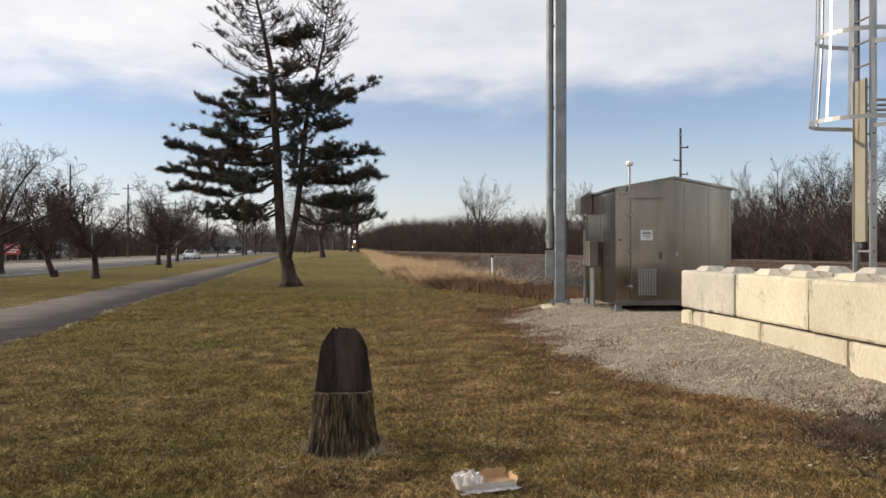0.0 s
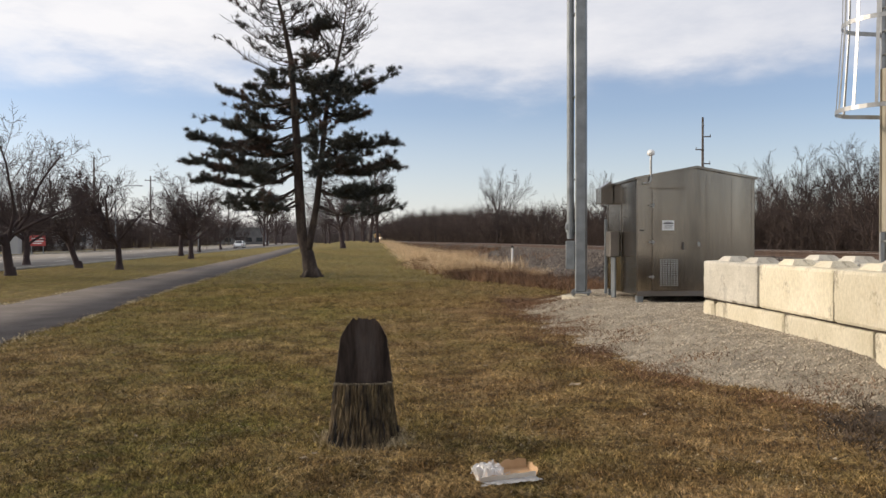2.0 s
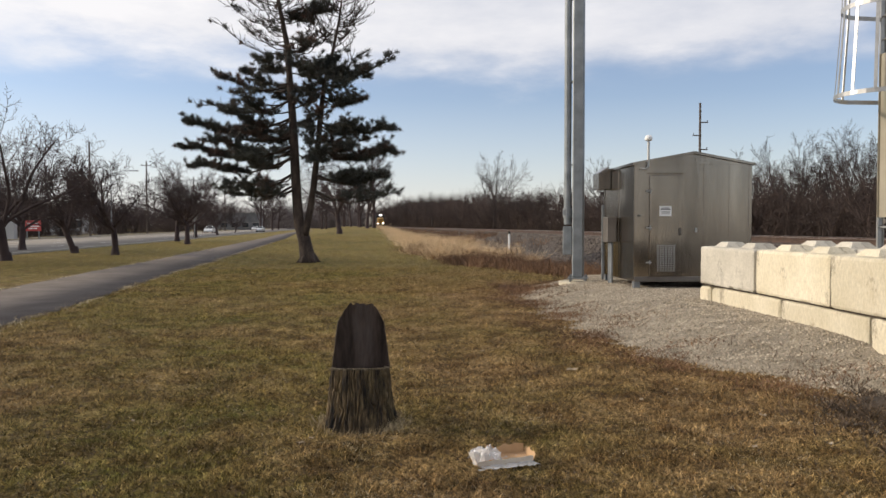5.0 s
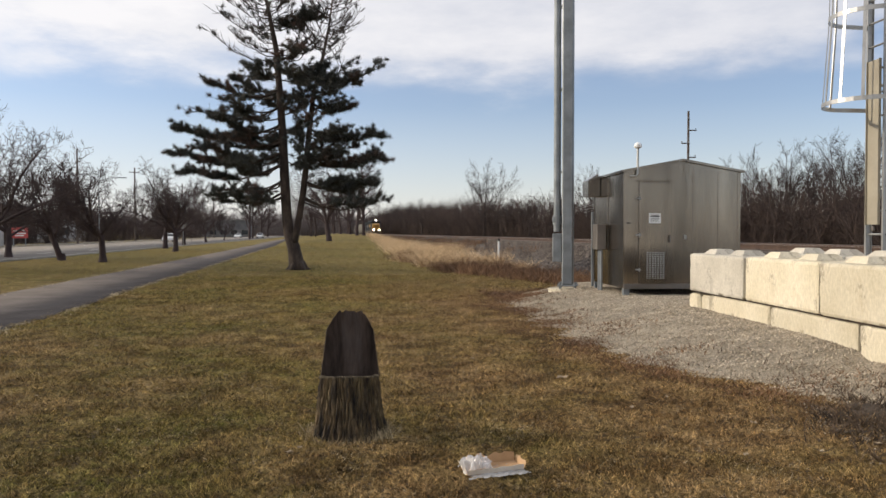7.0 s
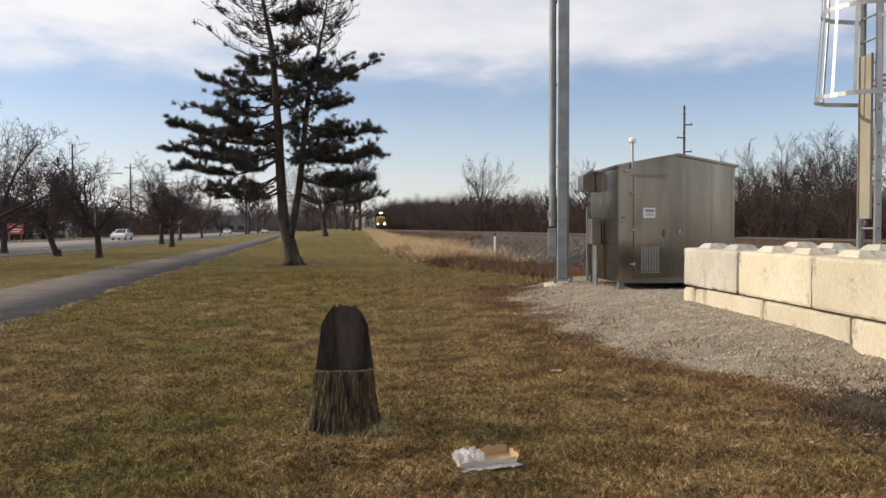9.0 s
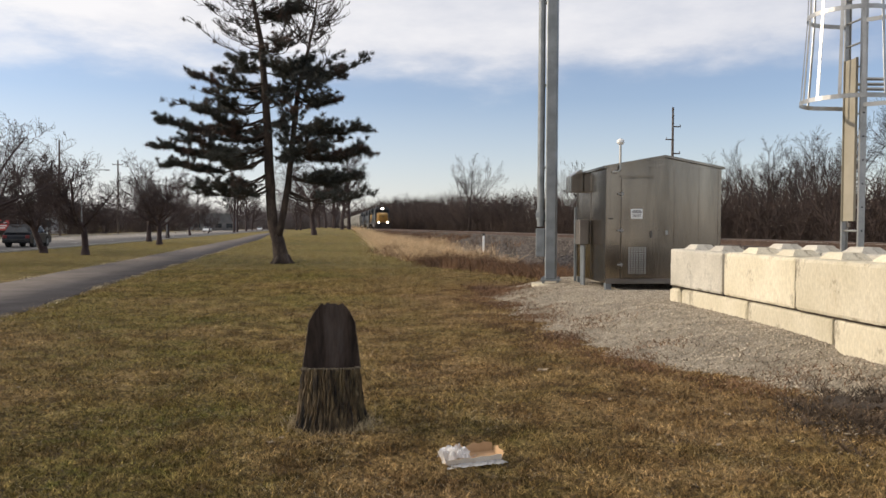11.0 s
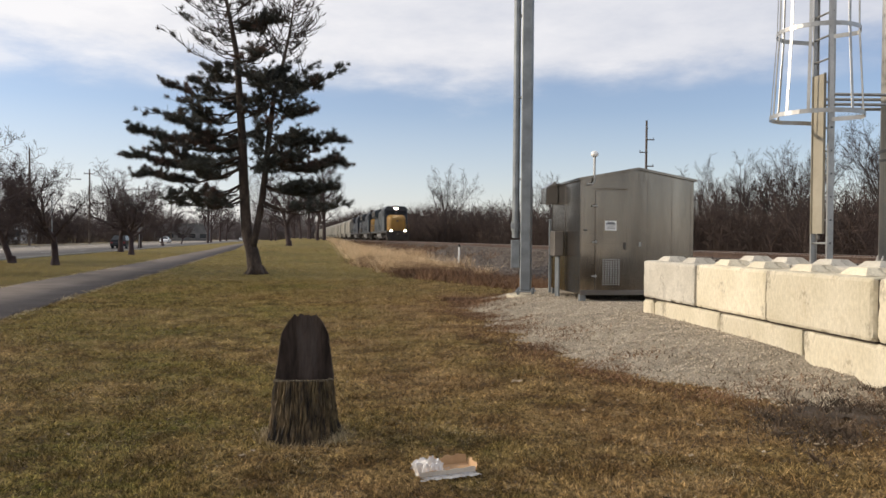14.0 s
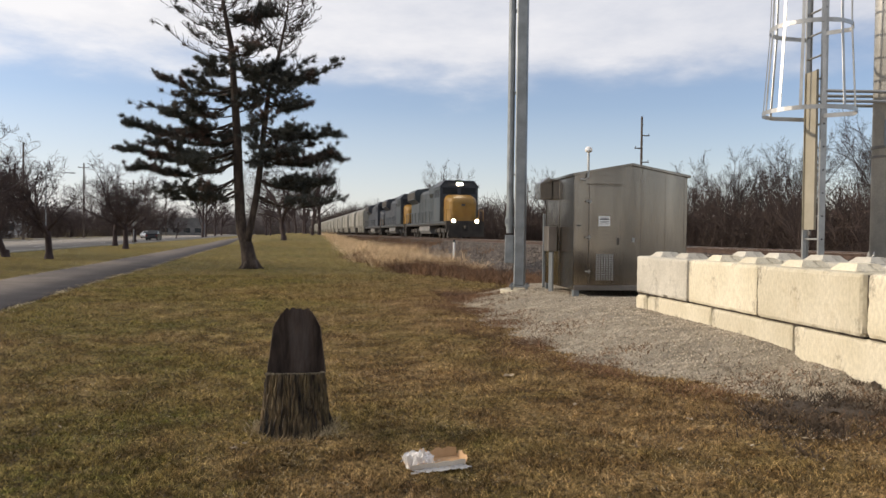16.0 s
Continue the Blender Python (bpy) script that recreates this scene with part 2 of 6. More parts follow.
M = {
    "lawn": lawn_material("dormant_lawn"),
    "blade": lawn_material("grass_blade", True),
    "path": surface("path_asphalt", (0.105, 0.089, 0.080), (0.145, 0.126, 0.115), 1.2, 0.95, spec=0.15, bump=0.5, bump_scale=120, fine=0.25, stain=((0.07, 0.062, 0.06), 0.6, 0.5)),
    "road": surface("road_asphalt", (0.19, 0.172, 0.152), (0.25, 0.228, 0.202), 0.25, 0.95, spec=0.15, bump=0.3, bump_scale=60, fine=0.15, stain=((0.14, 0.13, 0.125), 0.12, 0.5)),
    "kerb": surface("kerb_concrete", (0.22, 0.205, 0.18), (0.31, 0.29, 0.26), 0.8, 0.85, bump=0.3, bump_scale=40),
    "paint": surface("road_paint", (0.6, 0.6, 0.58), (0.75, 0.75, 0.72), 3, 0.7, fine=0.2),
    "gravel": surface("pale_gravel", (0.285, 0.242, 0.182), (0.415, 0.358, 0.275), 2.0, 0.9, bump=1.0, bump_scale=70, fine=0.5, stain=((0.17, 0.145, 0.12), 0.9, 0.55), depth=0.04),
    "stone": surface("gravel_stone", (0.30, 0.253, 0.19), (0.48, 0.415, 0.325), 8, 0.9, island=0.4),
    "ballast": surface("track_ballast", (0.050, 0.039, 0.032), (0.104, 0.084, 0.070), 5.0, 0.9, bump=1.0, bump_scale=16, fine=0.6, depth=0.08),
    "ballast_stone": surface("ballast_stone", (0.072, 0.057, 0.048), (0.15, 0.125, 0.106), 6, 0.85, island=0.5),
    "rail": surface("rusty_rail", (0.07, 0.042, 0.03), (0.13, 0.085, 0.062), 4, 0.45, 0.4, fine=0.2),
    "rail_top": surface("worn_rail_head", (0.42, 0.40, 0.37), (0.55, 0.53, 0.50), 3, 0.3, 0.9, fine=0.1),
    "tie": surface("weathered_tie", (0.07, 0.055, 0.045), (0.14, 0.115, 0.10), 6, 0.9, fine=0.2, per_object=0.3),
    "block": surface("cast_concrete", (0.53, 0.468, 0.335), (0.69, 0.625, 0.49), 1.3, 0.88, bump=0.5, bump_scale=30, fine=0.14, stain=((0.40, 0.32, 0.19), 2.4, 0.55), grime=((0.20, 0.168, 0.125), 2.6, 0.75), per_object=0.12, squash=(1, 1, 0.55), depth=0.015),
    "block_grey": surface("weathered_concrete", (0.42, 0.388, 0.325), (0.57, 0.53, 0.45), 1.3, 0.88, bump=0.45, bump_scale=26, fine=0.12, stain=((0.22, 0.2, 0.17), 2.0, 0.6), grime=((0.17, 0.145, 0.115), 2.4, 0.7), per_object=0.12, depth=0.015),
    "steel": surface("brushed_aluminium", (0.235, 0.203, 0.172), (0.40, 0.352, 0.30), 1.6, 0.20, 1.0, bump=0.22, bump_scale=6, fine=0.06, stain=((0.19, 0.168, 0.145), 1.5, 0.55), squash=(1, 1, 0.16)),
    "steel_dark": surface("dull_aluminium", (0.15, 0.135, 0.12), (0.22, 0.20, 0.18), 1.4, 0.5, 0.8, fine=0.08),
    "galv": surface("galvanised_steel", (0.17, 0.185, 0.195), (0.25, 0.268, 0.28), 3.0, 0.5, 0.5, fine=0.1, stain=((0.13, 0.14, 0.145), 5.0, 0.4)),
    "alu": surface("ladder_aluminium", (0.34, 0.335, 0.32), (0.44, 0.435, 0.42), 4.0, 0.42, 0.7, fine=0.1),
    "mast": surface("pale_galvanised_tube", (0.38, 0.365, 0.335), (0.48, 0.46, 0.425), 2.5, 0.5, 0.4, fine=0.1, stain=((0.28, 0.27, 0.25), 4, 0.4)),
    "guard": surface("tan_sheet", (0.28, 0.25, 0.19), (0.35, 0.315, 0.245), 2.0, 0.55, 0.2, fine=0.05),
    "white": surface("white_plastic", (0.74, 0.74, 0.73), (0.82, 0.82, 0.81), 5, 0.45, fine=0.04),
    "black": surface("black_rubber", (0.012, 0.012, 0.013), (0.03, 0.03, 0.03), 5, 0.75),
    "ink": surface("dark_ink", (0.03, 0.03, 0.035), (0.06, 0.06, 0.06), 9, 0.6),
    "bark": surface("stump_bark", (0.008, 0.006, 0.005), (0.150, 0.104, 0.052), 20.0, 0.95, bump=1.0, bump_scale=46, fine=0.7, squash=(1, 1, 0.2), stain=((0.105, 0.095, 0.04), 5, 0.35), depth=0.03),
    "cut": surface("weathered_cut_wood", (0.014, 0.010, 0.008), (0.052, 0.038, 0.031), 9, 0.92, spec=0.12, bump=0.4, bump_scale=45, fine=0.3, squash=(1, 1, 0.12), stain=((0.085, 0.072, 0.066), 6, 0.45)),
    "cut_edge": surface("cut_edge_wood", (0.07, 0.055, 0.034), (0.16, 0.125, 0.078), 12, 0.85, fine=0.2),
    "card_pale": surface("pale_coated_card", (0.50, 0.44, 0.37), (0.64, 0.58, 0.50), 6, 0.7, fine=0.08),
    "card": surface("cardboard", (0.32, 0.195, 0.10), (0.42, 0.27, 0.145), 6, 0.85, fine=0.08),
    "pine_bark": surface("pine_bark", (0.026, 0.018, 0.014), (0.075, 0.054, 0.042), 4, 0.95, bump=0.9, bump_scale=24, fine=0.4, squash=(1, 1, 0.35), depth=0.03),
    "needle": surface("pine_needle", (0.030, 0.034, 0.031), (0.070, 0.071, 0.056), 0.9, 0.7, stain=((0.150, 0.068, 0.046), 0.55, 0.95), island=0.5),
    "twig": surface("bare_branch", (0.034, 0.022, 0.022), (0.070, 0.048, 0.046), 2, 0.95, fine=0.2),
    "twig_far": surface("far_branch", (0.036, 0.026, 0.024), (0.062, 0.047, 0.043), 0.3, 0.95),
    "brush": surface("brush_twig", (0.038, 0.025, 0.021), (0.080, 0.055, 0.046), 0.25, 0.95, island=0.4),
    # distance haze is painted into this colour: paler and greyer than the near twigs
    "haze_wood": surface("distant_wood_haze_tint", (0.100, 0.083, 0.083), (0.150, 0.126, 0.124), 0.1, 0.95, island=0.3),
    "straw": surface("dry_tall_grass", (0.50, 0.355, 0.20), (0.74, 0.56, 0.35), 0.5, 0.9, island=0.4),
    "weed": surface("brown_weed", (0.085, 0.045, 0.024), (0.22, 0.122, 0.062), 0.7, 0.9, island=0.45),
    "thatch": surface("straw_thatch", (0.27, 0.20, 0.11), (0.50, 0.42, 0.27), 1.5, 0.9, island=0.5),
    "soil_weed": surface("dark_dead_weed", (0.035, 0.024, 0.016), (0.11, 0.075, 0.048), 2.0, 0.9, island=0.6),
    "dirt": surface("dark_soil", (0.042, 0.031, 0.023), (0.10, 0.076, 0.056), 3.0, 0.95, bump=1.0, bump_scale=30, fine=0.4, depth=0.04),
    "leaf": surface("dead_leaf", (0.20, 0.145, 0.09), (0.36, 0.29, 0.20), 3, 0.8, island=0.4),
    "brick_dark": surface("dark_brick", (0.040, 0.028, 0.026), (0.07, 0.048, 0.044), 1.2, 0.9, fine=0.2, bump_scale=9),
    "render_white": surface("pale_wall", (0.36, 0.36, 0.36), (0.46, 0.46, 0.46), 0.3, 0.85, fine=0.06),
    "roof": surface("grey_roof", (0.10, 0.10, 0.105), (0.16, 0.155, 0.155), 0.5, 0.9),
    "window": surface("dark_glass", (0.02, 0.024, 0.028), (0.045, 0.05, 0.055), 0.8, 0.15),
    "red": surface("red_sign", (0.42, 0.06, 0.06), (0.52, 0.09, 0.08), 2, 0.6),
    "pole_wood": surface("pole_wood", (0.06, 0.045, 0.038), (0.11, 0.085, 0.072), 3, 0.9, squash=(1, 1, 0.15), fine=0.2),
    "car_white": surface("white_car_paint", (0.66, 0.67, 0.68), (0.74, 0.75, 0.76), 2, 0.25, spec=0.6),
    "car_dark": surface("dark_car_paint", (0.008, 0.010, 0.015), (0.014, 0.017, 0.024), 2, 0.35, spec=0.35),
    "loco_grey": surface("locomotive_grey", (0.018, 0.025, 0.030), (0.050, 0.062, 0.070), 0.6, 0.55, fine=0.12, stain=((0.05, 0.045, 0.04), 1.2, 0.65), squash=(1, 1, 0.4)),
    "loco_blue": surface("locomotive_blue", (0.014, 0.018, 0.028), (0.032, 0.038, 0.05), 0.6, 0.5, fine=0.12, stain=((0.07, 0.06, 0.05), 1.2, 0.6)),
    "loco_yellow": surface("locomotive_yellow", (0.17, 0.085, 0.008), (0.25, 0.135, 0.014), 0.8, 0.5, fine=0.1, stain=((0.25, 0.15, 0.04), 1.4, 0.5)),
    "under": surface("running_gear", (0.020, 0.017, 0.015), (0.055, 0.047, 0.04), 1.2, 0.85, fine=0.2),
    "tank": surface("fuel_tank_grey", (0.13, 0.13, 0.13), (0.2, 0.195, 0.185), 1.0, 0.6, fine=0.1),
    "hopper": surface("hopper_paint", (0.19, 0.18, 0.155), (0.30, 0.288, 0.25), 0.5, 0.7, fine=0.1, stain=((0.24, 0.20, 0.16), 0.8, 0.5), squash=(1, 1, 0.3)),
    "lamp": glow("headlight", (1.0, 0.86, 0.66), 45.0),
    "ditch": glow("ditch_light", (1.0, 0.78, 0.50), 60.0),
    "tail": surface("tail_lamp", (0.14, 0.01, 0.01), (0.2, 0.015, 0.015), 5, 0.3),
}


def plastic_film():
    m = bpy.data.materials.new("clear_plastic_film")
    m.use_nodes = True
    p = m.node_tree.nodes["Principled BSDF"]
    p.inputs["Base Color"].default_value = (0.78, 0.76, 0.74, 1)
    p.inputs["Roughness"].default_value = 0.22
    p.inputs["Transmission Weight"].default_value = 0.55
    p.inputs["IOR"].default_value = 1.2
    return m


M["cab_glass"] = surface("cab_glass", (0.008, 0.009, 0.011), (0.02, 0.022, 0.025), 1.0, 0.5, spec=0.2)
M["film"] = plastic_film()

# ---- geometry helpers ----


class Geo:
    """Vertices and faces that grow piece by piece."""

    def __init__(self):
        self.v, self.f = [], []

    def add(self, v, f):
        k = len(self.v)
        self.v.extend(v)
        self.f.extend(tuple(i + k for i in q) for q in f)
        return self

    def box(self, c, s, bevel=0.0, m=None, taper=1.0):
        bm = bmesh.new()
        bmesh.ops.create_cube(bm, size=1.0)
        for v in bm.verts:
            k = taper if v.co.z > 0 else 1.0
            v.co = Vector((v.co.x * s[0] * k, v.co.y * s[1] * k, v.co.z * s[2]))
        if bevel:
            bmesh.ops.bevel(bm, geom=list(bm.edges), offset=bevel, segments=1, affect="EDGES")
        bm.verts.index_update()
        M4 = m or Matrix()
        self.add([tuple(M4 @ (v.co + Vector(c))) for v in bm.verts], [[v.index for v in f.verts] for f in bm.faces])
        bm.free()
        return self

    def tube(self, pts, radii, n=8, caps=True):
        """A tube along points."""
        pts = [Vector(p) for p in pts]
        k = len(pts)
        rings, ref = [], None
        for i, p in enumerate(pts):
            d = (pts[min(i + 1, k - 1)] - pts[max(i - 1, 0)])
            d = d.normalized() if d.length > 1e-9 else Vector((0, 0, 1))
            if ref is None:
                ref = Vector((1, 0, 0)) if abs(d.x) < 0.9 else Vector((0, 1, 0))
            a = (ref - d * ref.dot(d)).normalized()
            ref = a
            b = d.cross(a)
            r = radii[i] if isinstance(radii, (list, tuple)) else radii
            rings.append([p + (a * math.cos(2 * math.pi * j / n) + b * math.sin(2 * math.pi * j / n)) * r for j in range(n)])
        v = [tuple(q) for ring in rings for q in ring]
        f = [(i * n + j, i * n + (j + 1) % n, (i + 1) * n + (j + 1) % n, (i + 1) * n + j) for i in range(k - 1) for j in range(n)]
        if caps:
            f += [tuple(range(n - 1, -1, -1)), tuple((k - 1) * n + j for j in range(n))]
        return self.add(v, f)

    def prism(self, profile, axis, lo, hi):
        """A 2D outline pushed along an axis: x: outline is (y, z); y: (x, z); z: (x, y)."""
        n = len(profile)

        def put(p, a):
            return {"x": (a, p[0], p[1]), "y": (p[0], a, p[1]), "z": (p[0], p[1], a)}[axis]
        v = [put(p, lo) for p in profile] + [put(p, hi) for p in profile]
        f = [tuple(range(n - 1, -1, -1)), tuple(range(n, 2 * n))] + [(i, (i + 1) % n, n + (i + 1) % n, n + i) for i in range(n)]
        return self.add(v, f)

    def mesh(self, name, material, smooth=False):
        me = bpy.data.meshes.new(name)
        me.from_pydata(self.v, [], self.f)
        bm = bmesh.new()
        bm.from_mesh(me)
        bmesh.ops.recalc_face_normals(bm, faces=list(bm.faces))
        bm.to_mesh(me)
        bm.free()
        me.materials.append(M[material])
        if smooth:
            me.shade_smooth()
        return me


def part(name, geo, material, parent=None, label="", smooth=False, at=None):
    """One mesh object under a thing or a part."""
    me = geo if isinstance(geo, bpy.types.Mesh) else geo.mesh(name, material, smooth)
    ob = new(name, me)
    ob.parent = parent
    if at is not None:
        ob.matrix_basis = at
    if label:
        tagged(ob, label)
    return ob


def thing(name, m, label, category, group=""):
    return_ob = new(name)
    return_ob.empty_display_size = 0.2
    return_ob.matrix_basis = m
    return tagged(return_ob, label, category, group)


def raw_mesh(name, v, f, material, smooth=False):
    """A mesh from arrays of triangles or quads."""
    me = bpy.data.meshes.new(name)
    v, f = np.asarray(v, dtype=np.float32), np.asarray(f, dtype=np.int32)
    n, k = f.shape
    me.vertices.add(len(v))
    me.vertices.foreach_set("co", v.ravel())
    me.loops.add(n * k)
    me.loops.foreach_set("vertex_index", f.ravel())
    me.polygons.add(n)
    me.polygons.foreach_set("loop_start", np.arange(0, n * k, k, dtype=np.int32))
    me.update(calc_edges=True)
    me.materials.append(M[material])
    if smooth:
        me.shade_smooth()
    return me


rng = np.random.default_rng(7)


def track_x(y):
    return 13.3 - 0.0356 * y


def road_x(y, off):
    """x of a line in the road, off metres to the left of the near kerb."""
    return -16.9 - 0.042 * y - off


def sstep(a, b, x):
    t = np.clip((x - a) / (b - a), 0, 1)
    return t * t * (3 - 2 * t)


PAD_EDGE_Y = [3.0, 5.2, 6.06, 7.0, 8.0, 9.4, 11.0, 13.2, 16.0, 18.3, 19.8]
PAD_EDGE_X = [5.6, 4.75, 4.4, 4.05, 3.45, 3.0, 2.95, 2.9, 3.0, 3.4, 4.9]


def pad_depth(x, y):
    """Metres inside the gravel's edge (negative outside)."""
    e = np.interp(y, PAD_EDGE_Y, PAD_EDGE_X)
    wob = 0.12 * np.sin(y * 3.1) + 0.08 * np.sin(y * 7.3 + 1.0) + 0.05 * np.sin(x * 9 + y * 13)
    return np.minimum(np.minimum(x - e + wob, 20.2 - y + wob), 9.8 - x)


def ground_z(x, y):
    """Height of the ground."""
    x, y = np.asarray(x, dtype=float), np.asarray(y, dtype=float)
    u = x - track_x(y)
    z = 0.018 * np.sin(x * 1.7 + 0.6) * np.sin(y * 1.3) + 0.012 * np.sin(x * 0.6 + y * 0.45)
    z = z * sstep(60, 20, np.hypot(x, y))
    ditch = sstep(-7.8, -5.2, u) * sstep(-1.5, -4.2, u) * sstep(18, 26, y)
    z = z - 0.28 * ditch
    z = z + 0.26 * sstep(0.0, 1.9, pad_depth(x, y))
    z = z + 0.35 * sstep(3.0, 7.0, u)
    z = z + 1.2 * sstep(30, 155, y) * sstep(-9.0, -3.5, x + 0.03 * (y - 40)) * sstep(-4.6, -8.0, u)
    return z


def gz(x, y):
    return float(ground_z(x, y))

# ---- ground, path, road, track ----


def axis(parts):
    out = []
    for lo, hi, step in parts:
        out += list(np.arange(lo, hi, step))
    return np.array(out + [parts[-1][1]])


def sheet(name, xs, ys, zf, material, keep=None):
    X, Y = np.meshgrid(xs, ys)
    Z = zf(X, Y)
    nx, ny = len(xs), len(ys)
    v = np.stack([X.ravel(), Y.ravel(), Z.ravel()], 1)
    i = np.arange((ny - 1) * nx).reshape(ny - 1, nx)[:, :-1].ravel()
    f = np.stack([i, i + 1, i + nx + 1, i + nx], 1)
    if keep is not None:
        k = keep(X, Y).ravel()
        f = f[k[f].all(1)]
    return raw_mesh(name, v, f, material, True)


gx = axis([(-2500, -400, 150), (-400, -60, 17), (-60, -14, 2.0), (-14, 16, 0.16), (16, 60, 1.0), (60, 400, 17), (400, 2500, 150)])
gy = axis([(-600, -60, 90), (-60, -6, 3), (-6, 3, 0.5), (3, 24, 0.16), (24, 60, 0.6), (60, 240, 4), (240, 700, 20), (700, 3500, 200)])
ground = new("ground", sheet("ground", gx, gy, ground_z, "lawn"))
tagged(ground, "dormant green and brown mown lawn running to the horizon", "lawn", kind="structure")


def strip(name, ys, left, right, lift, material, label, category):
    """A long slab between two lines over the ground."""
    v, f = [], []
    for y in ys:
        a, b = left(y), right(y)
        z = max(gz(a, y), gz(b, y), gz((a + b) / 2, y)) + lift
        v += [(a, y, z - 0.15), (a, y, z), (b, y, z), (b, y, z - 0.15)]
    for i in range(len(ys) - 1):
        k = 4 * i
        f += [(k + j, k + 4 + j, k + 5 + j, k + 1 + j) for j in range(3)]
    ob = new(name, raw_mesh(name, v, f, material))
    return tagged(ob, label, category, kind="structure")


PATH_Y = [-30, 5, 12.5, 20, 27.3, 45, 60, 96, 130, 170, 260]
PATH_R = [-4.0, -5.0, -5.38, -5.95, -6.3, -7.3, -8.1, -10.4, -13.2, -15.5, -19.5]


def path_right(y):
    return float(np.interp(y, PATH_Y, PATH_R)) + 0.05 * math.sin(y * 1.9) + 0.03 * math.sin(y * 5.1)


def path_left(y):
    return float(np.interp(y, PATH_Y, PATH_R)) - 2.75 + 0.03 * math.sin(y * 2.3 + 1)


strip("pavement", list(np.arange(-30, 60, 0.5)) + list(np.arange(60, 260, 3)), path_left, path_right, 0.012, "path",
      "grey asphalt footpath through the lawn with worn edges", "path")
road_ys = list(np.arange(-200, 700, 6.0))
strip("road", road_ys, lambda y: road_x(y, 15.6), lambda y: road_x(y, 0), 0.02, "road", "pale grey multi-lane asphalt road", "road")
strip("kerb_near", road_ys, lambda y: road_x(y, 0.002), lambda y: road_x(y, -0.22), 0.10, "kerb", "low concrete kerb along the road", "kerb")
strip("kerb_far", road_ys, lambda y: road_x(y, 15.82), lambda y: road_x(y, 15.602), 0.10, "kerb", "low concrete kerb along the road", "kerb")
strip("side_pavement", list(np.arange(-40, 300, 5.0)), lambda y: road_x(y, 21.5), lambda y: road_x(y, 20.0), 0.03, "kerb", "concrete footway beyond the road", "pavement")
strip("driveway", list(np.arange(70, 84.1, 1.0)), lambda y: road_x(y, 19.9), lambda y: road_x(y, 15.9), 0.035, "road", "asphalt driveway entrance", "driveway")
strip("car_park", list(np.arange(60, 220, 4.0)), lambda y: road_x(y, 60), lambda y: road_x(y, 27), 0.03, "road", "grey asphalt car park before the buildings", "car park")
g = Geo()
for off in (3.7, 7.8, 11.6):
    for y in np.arange(10, 260, 12.0):
        for a, b in ((y, y + 3.0),):
            x0, x1 = road_x(a, off), road_x(b, off)
            g.add([(x0 - .06, a, gz(x0, a) + .026), (x0 + .06, a, gz(x0, a) + .026), (x1 + .06, b, gz(x1, b) + .026), (x1 - .06, b, gz(x1, b) + .026)], [(0, 1, 2, 3)])
tagged(part("road_marking", g, "paint"), "worn white dashed lane lines", "road marking", kind="structure")

# ballast bed, rails and sleepers in the track's own space: its y runs along the line
TRACK = Matrix.Translation((13.3, 0, 0)) @ pose(0, 0, 0, 0, 0, 2.04)
RAIL_Z = 1.15
prof_u = np.array([-5.2, -4.6, -3.6, -2.6, -1.9, -1.0, 0, 1.0, 1.9, 2.8, 3.8, 4.8])
prof_z = np.array([-0.34, -0.12, 0.22, 0.62, 0.90, 0.955, 0.955, 0.955, 0.90, 0.62, 0.36, 0.1])


def ballast_z(u, y):
    n = 0.05 * np.sin(u * 5.3 + y * 2.1) * np.sin(y * 3.3) + 0.035 * np.sin(u * 13 + y * 9)
    return np.interp(u, prof_u, prof_z) + n * sstep(1.0, 2.2, np.abs(u)) + rng.uniform(-0.025, 0.025, np.shape(u)) * sstep(1.3, 2.0, np.abs(u))


us = np.linspace(-5.2, 4.8, 60)
ys = axis([(-40, 8, 0.8), (8, 70, 0.2), (70, 200, 1.0), (200, 1000, 12)])
bal = new("ballast_bed", sheet("ballast_bed", us, ys, ballast_z, "ballast"))
bal.matrix_basis = TRACK
tagged(bal, "grey-brown crushed stone ballast bank under the railway", "ballast", kind="structure")
track = thing("railway_track", TRACK, "single railway track with rusty rails on a stone bank", "railway track")
track["kind"] = "structure"
rail_profile = [(-0.07, 0), (0.07, 0), (0.07, 0.012), (0.012, 0.03), (0.012, 0.125), (0.036, 0.135), (0.036, 0.17), (-0.036, 0.17), (-0.036, 0.135), (-0.012, 0.125), (-0.012, 0.03), (-0.07, 0.012)]
for s in (-0.755, 0.755):
    part("rail", Geo().prism([(s + a, RAIL_Z - 0.17 + b) for a, b in rail_profile], "y", -60, 1000), "rail", track)
    part("rail_head", Geo().box((s, 470, RAIL_Z + 0.003), (0.052, 1060, 0.006)), "rail_top", track, "bright worn running surface")


sleeper = Geo().box((0, 0, RAIL_Z - 0.17 - 0.09), (2.6, 0.23, 0.17), 0.012).mesh("sleeper", "tie")
for k in range(130):
    part("sleeper", sleeper, None, track, at=pose(0.03 * math.sin(k * 3.7), 4 + 0.54 * k, 0, 0, 0, 0.6 * math.sin(k * 2.3)))


